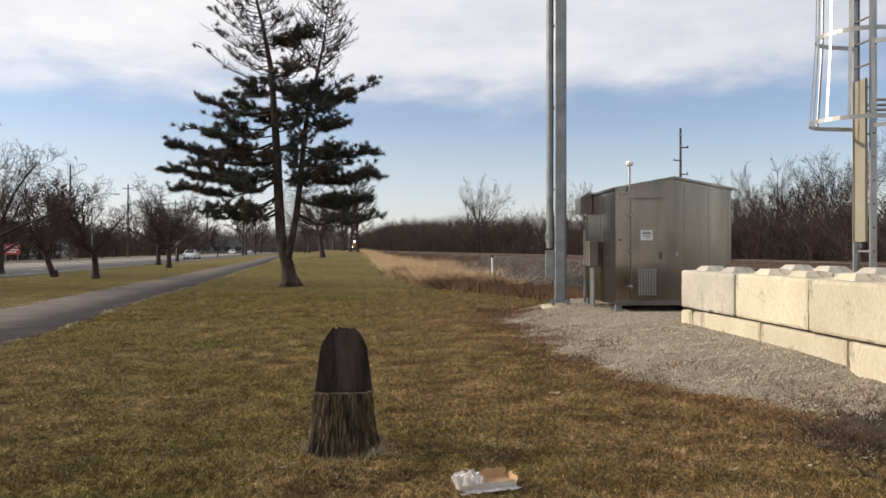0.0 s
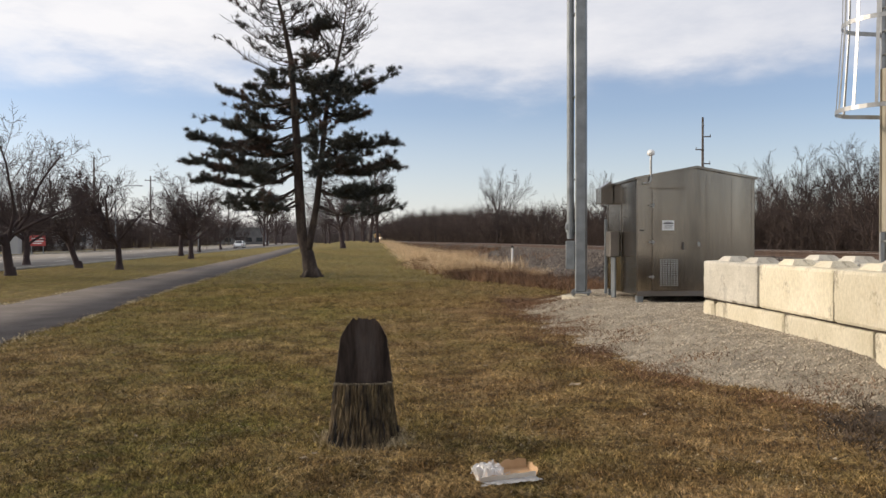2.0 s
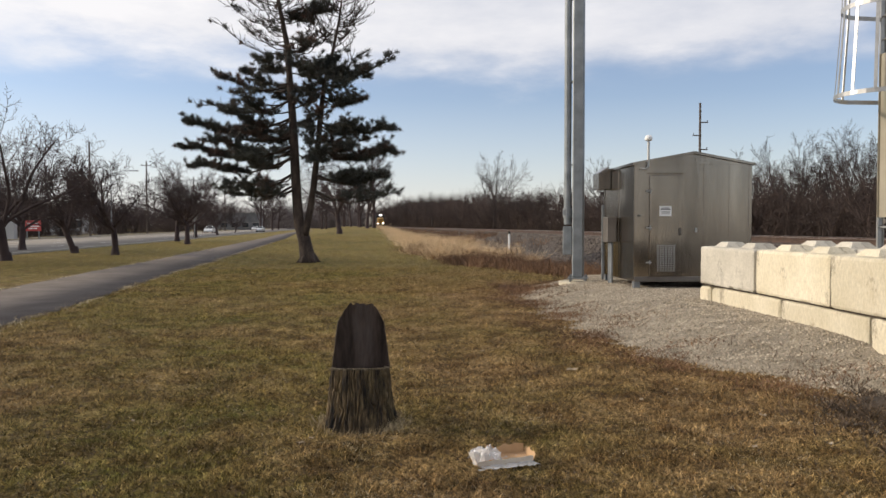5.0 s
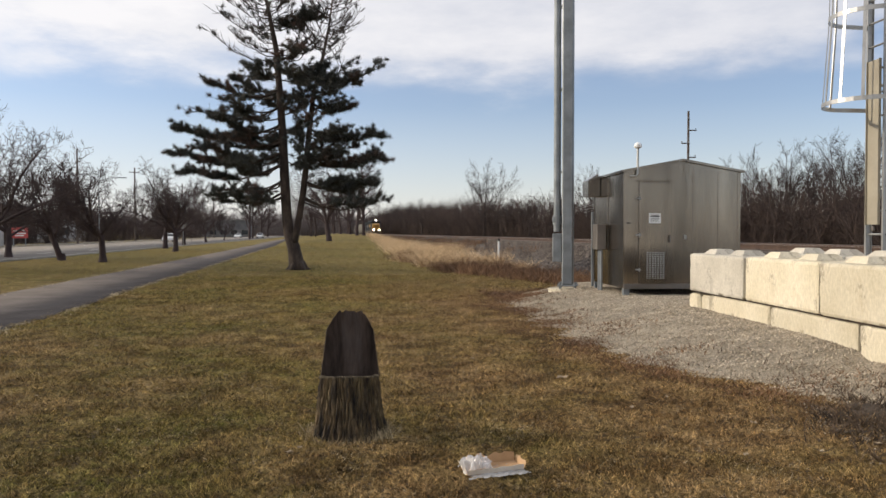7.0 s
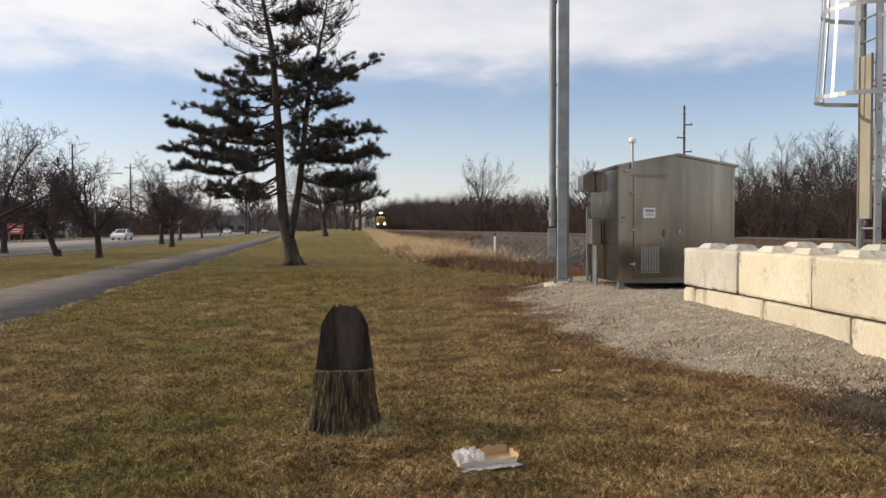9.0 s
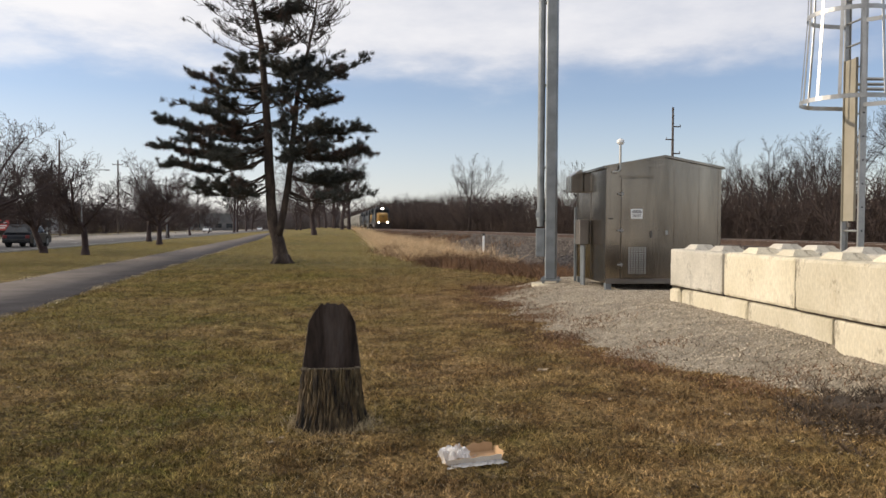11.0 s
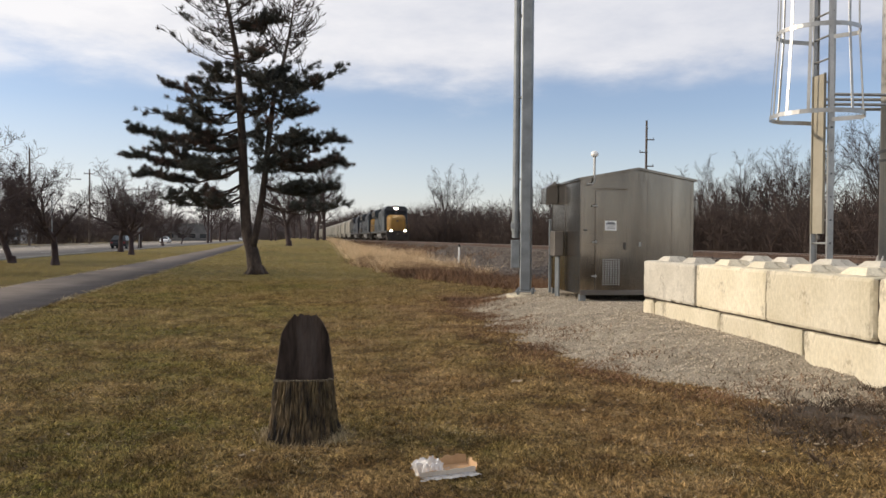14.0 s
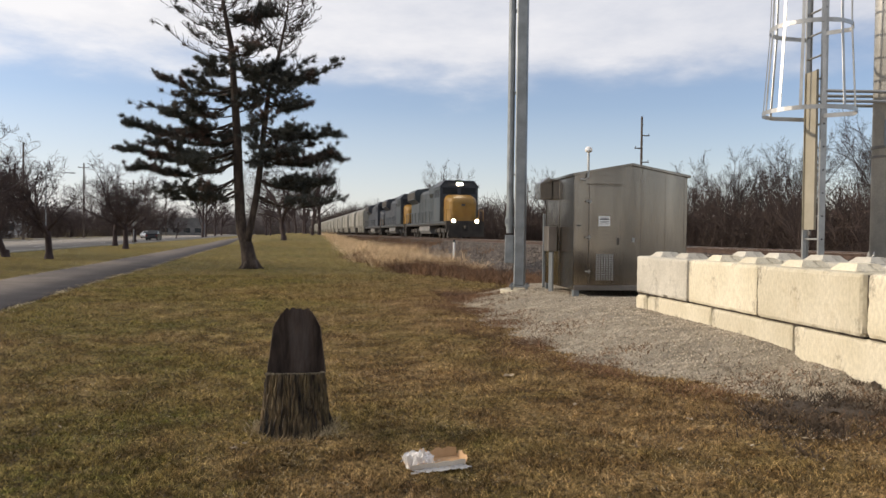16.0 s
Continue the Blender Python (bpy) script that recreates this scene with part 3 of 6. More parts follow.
def stones(n, place, size, material, name):
    """Loose angular stones, one joined mesh."""
    base = np.array([(1, 0, 0), (-1, 0, 0), (0, 1, 0), (0, -1, 0), (0, 0, 1), (0, 0, -1)], float)
    tri = np.array([(0, 2, 4), (2, 1, 4), (1, 3, 4), (3, 0, 4), (2, 0, 5), (1, 2, 5), (3, 1, 5), (0, 3, 5)])
    c = place(n)
    n = len(c)
    s = rng.uniform(0.5, 1.2, (n, 1, 1)) * size * rng.uniform(0.6, 1.3, (n, 1, 3))
    v = base[None] * s
    v = v + rng.uniform(-0.3, 0.3, v.shape) * size
    a = rng.uniform(0, 6.3, n)
    ca, sa = np.cos(a)[:, None], np.sin(a)[:, None]
    v = np.stack([v[..., 0] * ca - v[..., 1] * sa, v[..., 0] * sa + v[..., 1] * ca, v[..., 2]], 2) + c[:, None]
    f = tri[None] + 6 * np.arange(n)[:, None, None]
    return raw_mesh(name, v.reshape(-1, 3), f.reshape(-1, 3), material)


def on_ballast(n):
    y = 12 + 75 * rng.random(n) ** 1.6
    u = rng.uniform(-4.9, -1.2, n)
    return np.stack([u, y, np.interp(u, prof_u, prof_z) + 0.02], 1)


st = new("ballast_stones", stones(26000, on_ballast, 0.055, "ballast_stone", "ballast_stones"))
st.matrix_basis = TRACK
tagged(st, "loose grey-brown ballast stones", "stones", kind="stuff")

# the pale gravel pad round the equipment
px = axis([(2.4, 9.6, 0.09)])
py = axis([(3.0, 20.4, 0.09)])
pad = new("gravel_pad", sheet("gravel_pad", px, py, lambda x, y: ground_z(x, y) + np.clip(0.06 * pad_depth(x, y), -0.03, 0.035) + rng.uniform(-0.008, 0.008, x.shape), "gravel",
                              lambda x, y: pad_depth(x, y) > -0.12))
tagged(pad, "pale grey crushed gravel pad with a ragged edge", "gravel", kind="structure")


def on_pad(n):
    x, y = rng.uniform(2.6, 7.6, n), 4.0 + 15.5 * rng.random(n) ** 1.3
    d = pad_depth(x, y) + rng.normal(0, 0.10, n)
    k = d > 0
    x, y = x[k], y[k]
    return np.stack([x, y, ground_z(x, y) + np.clip(0.06 * pad_depth(x, y), 0, 0.035) + 0.004], 1)


tagged(new("gravel_stones", stones(95000, on_pad, 0.0115, "stone", "gravel_stones")), "loose pale gravel stones", "stones", kind="stuff")


def grass(name, material, n, place, height, width, lean, label, category):
    """Blades of one triangle each, in one joined mesh."""
    b = place(n)
    n = len(b)
    a = rng.uniform(0, 2 * np.pi, n)
    h = height(b) * rng.uniform(0.55, 1.25, n)
    w = width * rng.uniform(0.7, 1.3, n)
    ln = lean * rng.uniform(0.2, 1.3, n) * h
    d = rng.uniform(0, 2 * np.pi, n)
    side = np.stack([np.cos(a) * w, np.sin(a) * w, np.zeros(n)], 1)
    tip = np.stack([np.cos(d) * ln, np.sin(d) * ln, h], 1)
    v = np.stack([b - side, b + side, b + tip], 1).reshape(-1, 3)
    ob = new(name, raw_mesh(name, v, np.arange(3 * n).reshape(-1, 3), material))
    return tagged(ob, label, category, kind="stuff")


def on_lawn(n):
    r = 2.4 + 25 * rng.random(n) ** 1.8
    a = rng.uniform(radians(-38), radians(42), n)
    x, y = r * np.sin(a + radians(6)), r * np.cos(a + radians(6))
    k = (pad_depth(x, y) + rng.normal(0, 0.12, n) < 0.02) & (np.hypot(x + 0.09, y - 5.82) > 0.27) & (x > np.interp(y, PATH_Y, PATH_R) - 0.02 + rng.normal(0, .05, n))
    x, y = x[k], y[k]
    return np.stack([x, y, ground_z(x, y) - 0.004], 1)


grass("lawn_blades", "blade", 560000, on_lawn, lambda b: 0.018 + 0.014 * np.hypot(b[:, 0], b[:, 1]) / 8 + 0.022 * np.clip(np.sin(b[:, 0] * 7.3 + 2 * np.sin(b[:, 1] * 3.1)) * np.sin(b[:, 1] * 6.1 + 2 * np.sin(b[:, 0] * 2.7)), 0, 1), 0.0034, 1.4, "short dry mown grass blades, green and straw coloured", "grass")


def on_thatch(n):
    b = on_lawn(n)
    x, y = b[:, 0], b[:, 1]
    k = np.sin(x * 2.7 + 1.5 * np.sin(y * 1.9)) * np.sin(y * 3.3 + 1.2 * np.sin(x * 2.2)) + rng.normal(0, 0.5, len(x)) > 0.25
    b = b[k]
    b[:, 2] += 0.012
    return b


def on_tufts(n):
    """Starbursts of longer blades round scattered centres."""
    c = on_lawn(n // 16)
    c = c[np.hypot(c[:, 0], c[:, 1]) < 15]
    b = np.repeat(c, 16, 0)
    b[:, :2] += rng.normal(0, 0.016, (len(b), 2))
    return b


grass("lawn_tufts", "blade", 230000, on_tufts, lambda b: 0.034 + 0.014 * np.sin(b[:, 0] * 3.1) * np.sin(b[:, 1] * 2.3), 0.0027, 1.4, "longer tufts of half-dry grass standing in the lawn", "grass")


def on_litter(n):
    b = on_lawn(n)
    b = b[np.hypot(b[:, 0], b[:, 1]) < 14]
    b[:, 2] += 0.014
    return b


grass("leaf_crumbs", "soil_weed", 26000, on_litter, lambda b: 0.012 + 0 * b[:, 0], 0.006, 2.0, "dark crumbs of dead leaves caught in the lawn", "leaf litter")
grass("straw_thatch", "thatch", 110000, on_thatch, lambda b: 0.017 + 0 * b[:, 0], 0.0017, 3.4, "loose pale straw lying in the lawn", "straw")


def on_far_lawn(n):
    y = 17 + 65 * rng.random(n) ** 1.5
    x = rng.uniform(-1, 1, n) * (4 + 0.25 * y) - 1.5
    k = (x > np.interp(y, PATH_Y, PATH_R) + 0.05) & (x < np.interp(y, [17, 23.6, 27.8, 42.4, 80], [5.5, 5.2, 3.4, 2.2, 1.9])) & (pad_depth(x, y) < 0)
    x, y = x[k], y[k]
    return np.stack([x, y, ground_z(x, y) - 0.004], 1)


grass("far_lawn_blades", "blade", 150000, on_far_lawn, lambda b: 0.026 + 0.0002 * b[:, 1], 0.009, 1.8, "short mown grass blades", "grass")


def on_verge(n):
    y = 14 + 60 * rng.random(n) ** 1.3
    x = -22 + 15 * rng.random(n)
    k = (x < np.interp(y, PATH_Y, PATH_R) - 2.78) & (x > -16.9 - 0.042 * y + 0.3)
    x, y = x[k], y[k]
    return np.stack([x, y, ground_z(x, y) - 0.004], 1)


grass("verge_blades", "blade", 60000, on_verge, lambda b: 0.026 + 0 * b[:, 1], 0.010, 1.8, "short mown grass blades of the verge", "grass")


def straw_band(y0, y1, reach, power=1.0):
    def place(n):
        y = y0 + (y1 - y0) * rng.random(n) ** power
        toe = track_x(y) - 4.6
        lawn = np.interp(y, [20, 23.6, 27.8, 42.4, 80, 200, 420], [6.0, 5.1, 3.5, 2.1, 1.8, 0.9, -4.5]) + rng.normal(0, 0.35, n) + 0.35 * np.sin(y * 0.9) * np.sin(y * 0.37)
        x = lawn + (toe - lawn) * rng.random(n) * reach
        # clumps
        k = np.sin(x * 2.3 + y * 0.9) * np.sin(y * 1.3 - x) + rng.normal(0, 0.8, n) > -0.6
        x, y = x[k], y[k]
        return np.stack([x, y, ground_z(x, y)], 1)
    return place


grass("dry_grass", "straw", 75000, straw_band(34, 240, 1.0, 1.5), lambda b: 0.40 + 0.0022 * np.minimum(b[:, 1], 120) + 0.20 * np.sin(b[:, 0] * 1.7 + b[:, 1]) * np.sin(b[:, 0] * 2.9 - b[:, 1] * 1.3) + 0.16 * np.sin(b[:, 0] * 0.9 - b[:, 1] * 0.37), 0.009, 1.25, "tall straw-coloured dry grass along the ditch", "tall grass")
grass("brown_weeds", "weed", 34000, straw_band(20.0, 48, 1.1, 0.9), lambda b: 0.34 + 0.22 * np.sin(b[:, 0] * 2.1 + b[:, 1] * 1.4) * np.sin(b[:, 1] * 0.9 - b[:, 0]), 0.011, 1.3, "low reddish-brown dead weeds in the ditch", "weeds")

def on_bank(lo, hi, y0, y1):
    """On the ballast's flank, in clumps."""
    def place(n):
        y = y0 + (y1 - y0) * rng.random(n) ** 1.7
        u = rng.uniform(lo, hi, n)
        k = np.sin(u * 2.9 + y * 0.8) * np.sin(y * 0.53 - u) + rng.normal(0, 0.6, n) > -0.25 + 1.6 * sstep(62, 50, y)
        u, y = u[k], y[k]
        return np.stack([track_x(y) + u, y, np.interp(u, prof_u, prof_z) - 0.02], 1)
    return place


grass("bank_straw", "straw", 30000, on_bank(-5.4, -3.6, 40, 260), lambda b: 0.50 + 0.24 * np.sin(b[:, 0] * 1.9 + b[:, 1] * 0.7) * np.sin(b[:, 1] * 0.41), 0.012, 0.9, "tall straw-coloured grass climbing the ballast bank", "tall grass")
grass("bank_weeds", "weed", 30000, on_bank(-4.4, -2.2, 40, 260), lambda b: 0.42 + 0.2 * np.sin(b[:, 0] * 2.3 + b[:, 1] * 0.9), 0.013, 1.0, "brown dead weeds covering the far ballast bank", "weeds")


def patch_depth(x, y):
    """Inside a ragged dark patch of bare soil beside the gravel."""
    d = 0.72 - np.hypot((x - 4.40 - 0.45 * (y - 5.85)) / 1.0, (y - 5.85) / 0.78)
    d = d + 0.42 * np.sin(x * 5.1 + y * 2) * np.sin(y * 4.3) + 0.30 * np.sin(x * 11 + y * 9) * np.sin(y * 13 - x * 4)
    return d + 0.20 * np.sin(x * 29 + y * 7) * np.sin(y * 31) + 0.12 * np.sin(x * 51 - y * 23) * np.sin(y * 47 + x * 13)


soil = new("soil_patch", sheet("soil_patch", axis([(2.6, 6.2, 0.04)]), axis([(4.2, 7.4, 0.04)]), lambda x, y: ground_z(x, y) + np.clip(0.06 * pad_depth(x, y), -0.03, 0.035) + 0.012 + np.clip(0.05 * patch_depth(x, y), -0.02, 0.03) + rng.uniform(-0.012, 0.012, x.shape), "dirt",
                               lambda x, y: patch_depth(x, y) > 0.22))
tagged(soil, "dark bare soil with dead weeds at the gravel's edge", "soil", kind="structure")


def on_patch(n):
    x, y = rng.uniform(2.6, 6.2, n), rng.uniform(4.2, 7.4, n)
    k = patch_depth(x, y) + rng.normal(0, 0.26, n) > 0.0
    x, y = x[k], y[k]
    return np.stack([x, y, ground_z(x, y) + np.clip(0.06 * pad_depth(x, y), 0, 0.035)], 1)


def on_edge(n):
    y = 4.5 + 16 * rng.random(n)
    x = np.interp(y, PAD_EDGE_Y, PAD_EDGE_X) + rng.normal(0.04, 0.40, n)
    k = np.sin(y * 2.1 + x) * np.sin(x * 3.3 - y) + rng.normal(0, 0.5, n) > 0.1
    x, y = x[k], y[k]
    return np.stack([x, y, ground_z(x, y) + np.clip(0.06 * pad_depth(x, y), 0, 0.035)], 1)


grass("patch_weeds", "soil_weed", 30000, on_patch, lambda b: 0.05 + 0.06 * np.clip(np.sin(b[:, 0] * 6 + b[:, 1] * 4), 0, 1), 0.006, 1.6, "dark flattened dead weeds on bare soil", "weeds")
def on_path_edge(n):
    y = 9 + 60 * rng.random(n) ** 1.4
    x = np.interp(y, PATH_Y, PATH_R) + rng.normal(0.02, 0.09, n) - np.where(rng.random(n) < 0.35, 2.75, 0)
    k = np.sin(y * 1.7) + np.sin(y * 4.3 + 1) + rng.normal(0, 1, n) > -0.3
    x, y = x[k], y[k]
    return np.stack([x, y, ground_z(x, y) + 0.014], 1)


grass("path_litter", "thatch", 9000, on_path_edge, lambda b: 0.03 + 0 * b[:, 0], 0.012, 1.6, "dry leaf litter along the edges of the footpath", "leaf litter")


def on_heap(n):
    x, y = rng.normal(3.55, 0.38, n), rng.normal(17.6, 0.75, n)
    return np.stack([x, y, ground_z(x, y) + 0.01], 1)


grass("weed_heap", "weed", 2600, on_heap, lambda b: 0.09 + 0 * b[:, 0], 0.008, 2.2, "matted brown weeds lying over the gravel's far edge", "weeds")
grass("edge_weeds", "weed", 34000, on_edge, lambda b: 0.035 + 0.03 * np.clip(np.sin(b[:, 0] * 5 + b[:, 1] * 3), 0, 1), 0.006, 1.8, "brown dead weeds creeping over the gravel's edge", "weeds")
tagged(new("patch_stones", stones(9000, on_patch, 0.012, "stone", "patch_stones")), "pale gravel stones scattered over dark soil", "stones", kind="stuff")

# ---- the concrete block wall ----
WALL_A, WALL_B = Vector((5.05, 6.50, 0)), Vector((5.25, 12.17, 0))     # its lawn-side face
wd = (WALL_B - WALL_A).normalized()
WALL_YAW = math.degrees(math.atan2(-wd.x, wd.y))
BL, BH, BW = 1.895, 0.61, 0.61


def concrete_block(seed, material):
    """A cast block with chamfered, chipped edges, a grooved end and two keys on top."""
    r = random.Random(seed)
    half = Vector((BW / 2, BL / 2 - 0.015, BH / 2 - 0.006))
    cells = (12, 44, 14)
    bm = bmesh.new()
    seen = {}

    def vert(i):
        if i not in seen:
            p = Vector([half[a] * (-1 + 2 * i[a] / cells[a]) for a in range(3)])
            near = [half[a] - abs(p[a]) for a in range(3)]
            q = p * 7.0 + Vector((seed * 7.1, 0, 0))
            wear = 0.030 + 0.075 * max(0.0, noise.noise(q) + 0.35 * noise.noise(p * 31)) + 0.012 * r.random()
            core = Vector([max(-(half[a] - wear), min(half[a] - wear, p[a])) for a in range(3)])
            off = p - core
            if sum(d < 1e-6 for d in near) >= 2 and off.length > 1e-9:
                p = core + off.normalized() * wear
            p += Vector((noise.noise(q * 0.7), noise.noise(q + Vector((9, 0, 0))), noise.noise(q + Vector((0, 9, 0))))) * 0.005
            seen[i] = bm.verts.new(p)
        return seen[i]
    for a in range(3):
        b, c = (a + 1) % 3, (a + 2) % 3
        for side in (0, cells[a]):
            for m in range(cells[b]):
                for n in range(cells[c]):
                    quad = []
                    for dm, dn in ((0, 0), (1, 0), (1, 1), (0, 1)):
                        i = [0, 0, 0]
                        i[a], i[b], i[c] = side, m + dm, n + dn
                        quad.append(vert(tuple(i)))
                    bm.faces.new(quad if side else quad[::-1])
    me = bpy.data.meshes.new("concrete_block")
    bm.to_mesh(me)
    bm.free()
    me.materials.append(M[material])
    return me


block_meshes = [concrete_block(k, "block") for k in range(4)]
grey_meshes = [concrete_block(k + 10, "block_grey") for k in range(2)]
# dark strips added in the gaps: packed soil and the joint's shadow in one colour
joint_mesh = Geo().box((0, 0, 0), (BW - 0.075, 0.028, BH - 0.05)).mesh("joint_fill", "dirt")
bed_mesh = Geo().box((0, 0, 0), (BW - 0.065, BL - 0.06, 0.012)).mesh("bed_fill", "dirt")
key_mesh = {m: Geo().box((0, 0, 0), (0.36, 0.42, 0.075), 0.0, None, 0.62).mesh("key", m) for m in ("block", "block_grey")}


def lay_block(along, across, z, k, grey=False, keys=True, tilt=0.0):
    m = Matrix.Translation(WALL_A + wd * along + Vector((wd.y, -wd.x, 0)) * (across + BW / 2) + Vector((0, 0, z + BH / 2))) @ pose(0, 0, 0, 0, 0, WALL_YAW + tilt)
    ob = thing("concrete_block", m, "pale grey weathered interlocking concrete block" if grey else "cream-coloured cast concrete block with chipped edges", "concrete block",
               "blocks of the rear wall" if grey else "blocks of the front wall")
    part("body", grey_meshes[k % 2] if grey else block_meshes[k % 4], None, ob)
    part("joint_fill", joint_mesh, None, ob, at=pose(0, BL / 2, 0))
    if keys:
        part("bed_fill", bed_mesh, None, ob, at=pose(0, 0, -BH / 2))
        for s in (-0.45, 0.45):
            part("key", key_mesh["block_grey" if grey else "block"], None, ob, at=pose(0, s, BH / 2 + 0.034))
    return ob


LEN = (WALL_B - WALL_A).length
for k in range(6):
    top_end = LEN - BL * k
    lay_block(top_end - BL / 2, 0.0 + 0.015 * math.sin(k * 2.2), 0.555, k, k == 0, tilt=(0.5, -0.4, 0.2, -0.2, 0.3, 0.0)[k])
for k in range(7):
    lay_block(4.95 - BL * k - BL / 2, 0.02 + 0.012 * math.cos(k * 1.9), -0.058, k + 2, keys=False, tilt=(-0.5, 0.4, -0.3, 0.2, 0.1, 0.0, 0.0)[k])
for k in range(6):
    lay_block(LEN - 0.7 - BL * k - BL / 2, 1.0, 0.585, k, True)
    lay_block(LEN - 0.2 - BL * k - BL / 2, 1.0, -0.028, k + 1, True, False)

stub = thing("concrete_stub", Matrix.Translation(WALL_A + wd * 5.33 + Vector((0.30, 0, -0.058 + 0.29))) @ pose(0, 0, 0, 0, 0, WALL_YAW + 2), "short cream concrete end piece with a vertical groove", "concrete block")
part("half", Geo().box((0, 0.20, 0), (0.56, 0.36, 0.58), 0.04), "block", stub)
part("half", Geo().box((0.02, -0.19, 0), (0.56, 0.34, 0.58), 0.04), "block", stub)

# ---- the equipment shelter ----


def equipment_shelter():
    W, D, H = 2.27, 2.30, 2.43
    m = Matrix.Translation((4.97, 14.53, gz(5.6, 15.0) + 0.02)) @ pose(0, 0, 0, 0, 0, -2.9)
    t = thing("equipment_shelter", m, "unpainted aluminium railway equipment shelter on short legs", "shelter")
    z0 = 0.16
    g = Geo().prism([(0, z0), (W, z0), (W, z0 + H - 0.20), (W / 2, z0 + H), (0, z0 + H - 0.20)], "y", 0, D)
    part("body", g, "steel", t)
    g = Geo()
    for a, b in (((-0.05, H - 0.215 + z0), (W / 2, H + z0 + 0.004)), ((W + 0.05, H - 0.215 + z0), (W / 2, H + z0 + 0.004))):
        g.prism([a, b, (b[0], b[1] + 0.045), (a[0], a[1] + 0.045)], "y", -0.06, D + 0.06)
    part("roof", g, "steel", t)
    g = Geo().prism([(0.0, H - 0.20 + z0), (W, H - 0.20 + z0), (W, H - 0.18 + z0), (0.0, H - 0.18 + z0)], "y", -0.012, 0.0)
    part("gable_trim", g, "steel", t)
    for x, y in ((0.06, 0.06), (W - 0.06, 0.06), (0.06, D - 0.06), (W - 0.06, D - 0.06)):
        part("leg", Geo().box((x, y, z0 / 2 - 0.03), (0.12, 0.12, z0 + 0.06), 0.006), "galv", t)
    part("skirt", Geo().box((W / 2, -0.012, z0 + 0.04), (W, 0.022, 0.10), 0.004), "steel_dark", t)
    for x, w in ((0.04, 0.08), (1.34, 0.016), (1.83, 0.012), (W - 0.03, 0.06)):
        part("corner_seam", Geo().box((x, -0.006, z0 + H / 2 - 0.08), (w, 0.012, H - 0.26), 0.003), "steel", t)
    for y in (0.03, 1.15, D - 0.03):
        part("side_seam", Geo().box((-0.005, y, z0 + H / 2 - 0.12), (0.010, 0.05, H - 0.3), 0.003), "steel", t)
    door = part("door", Geo().box((0.60, -0.022, z0 + 1.06), (0.62, 0.04, 1.92), 0.006), "steel", t, "brushed aluminium door")
    part("header", Geo().box((0.60, -0.035, z0 + 2.06), (0.68, 0.065, 0.022), 0.004), "steel", t)
    for z in (0.36, 1.02, 1.72):
        part("hinge", Geo().box((0.27, -0.045, z0 + z), (0.11, 0.014, 0.026), 0.003).tube([(0.29, -0.05, z0 + z - 0.04), (0.29, -0.05, z0 + z + 0.04)], 0.011, 8), "alu", door)
    part("handle", Geo().box((0.865, -0.05, z0 + 0.95), (0.045, 0.02, 0.14), 0.005).tube([(0.865, -0.05, z0 + 0.99), (0.865, -0.095, z0 + 0.99), (0.865, -0.095, z0 + 0.90)], 0.011, 8), "steel_dark", door, "dull metal door handle")
    part("latch", Geo().box((0.085, -0.016, z0 + 1.25), (0.08, 0.02, 0.024), 0.004), "ink", t)
    part("junction_plate", Geo().box((1.19, -0.012, z0 + 0.98), (0.05, 0.016, 0.09), 0.003), "alu", t)
    part("sign", Geo().box((0.585, -0.048, z0 + 1.34), (0.23, 0.008, 0.19), 0.002), "white", door, "white notice with dark lines")
    g = Geo()
    for z, w, h in ((1.40, 0.15, 0.012), (1.375, 0.185, 0.02), (1.335, 0.17, 0.008), (1.312, 0.15, 0.008), (1.288, 0.17, 0.008)):
        g.box((0.585, -0.0535, z0 + z), (w, 0.003, h))
    part("lettering", g, "ink", door)
    part("vent", Geo().box((0.60, -0.046, z0 + 0.44), (0.37, 0.010, 0.54), 0.003), "steel", door)
    for i in range(7):
        g = Geo()
        for j in range(15):
            g.box((0.445 + i * 0.0517, -0.054, z0 + 0.20 + j * 0.0345), (0.036, 0.008, 0.021), 0.0)
        part("louvre_column", g, "alu", t)
    # hood, meter box and conduits on the side wall
    part("side_hood", Geo().prism([(-0.27, z0 + 1.84), (-0.012, z0 + 1.84), (-0.012, z0 + 2.20), (-0.06, z0 + 2.32), (-0.27, z0 + 2.18)], "y", D - 0.55, D - 0.05), "steel", t, "folded aluminium vent hood")
    part("meter_box", Geo().box((-0.14, D - 1.0, z0 + 0.98), (0.20, 0.36, 0.52), 0.012), "steel_dark", t)
    for y in (D - 1.1, D - 1.0, D - 0.9):
        part("conduit", Geo().tube([(-0.12, y, z0 + 0.74), (-0.12, y, -0.06)], 0.028, 8), "galv", t)
    part("conduit_strut", Geo().box((-0.22, D - 0.75, z0 + 0.72), (0.05, 0.05, 1.56), 0.004), "galv", t)
    # antenna on a bent pipe
    an = part("antenna_pipe", Geo().tube([(0.10, -0.04, z0 + 2.14), (0.20, -0.05, z0 + 2.14), (0.245, -0.05, z0 + 2.19), (0.25, -0.05, z0 + 2.3), (0.25, -0.05, z0 + 2.68)], 0.022, 10), "alu", t)
    g = Geo()
    prof = [(0.035, 2.665), (0.066, 2.68), (0.074, 2.71), (0.066, 2.75), (0.040, 2.775), (0.004, 2.782)]
    n = 14
    v = [(0.25 + r * math.cos(6.2832 * k / n), -0.05 + r * math.sin(6.2832 * k / n), z0 + z) for r, z in prof for k in range(n)]
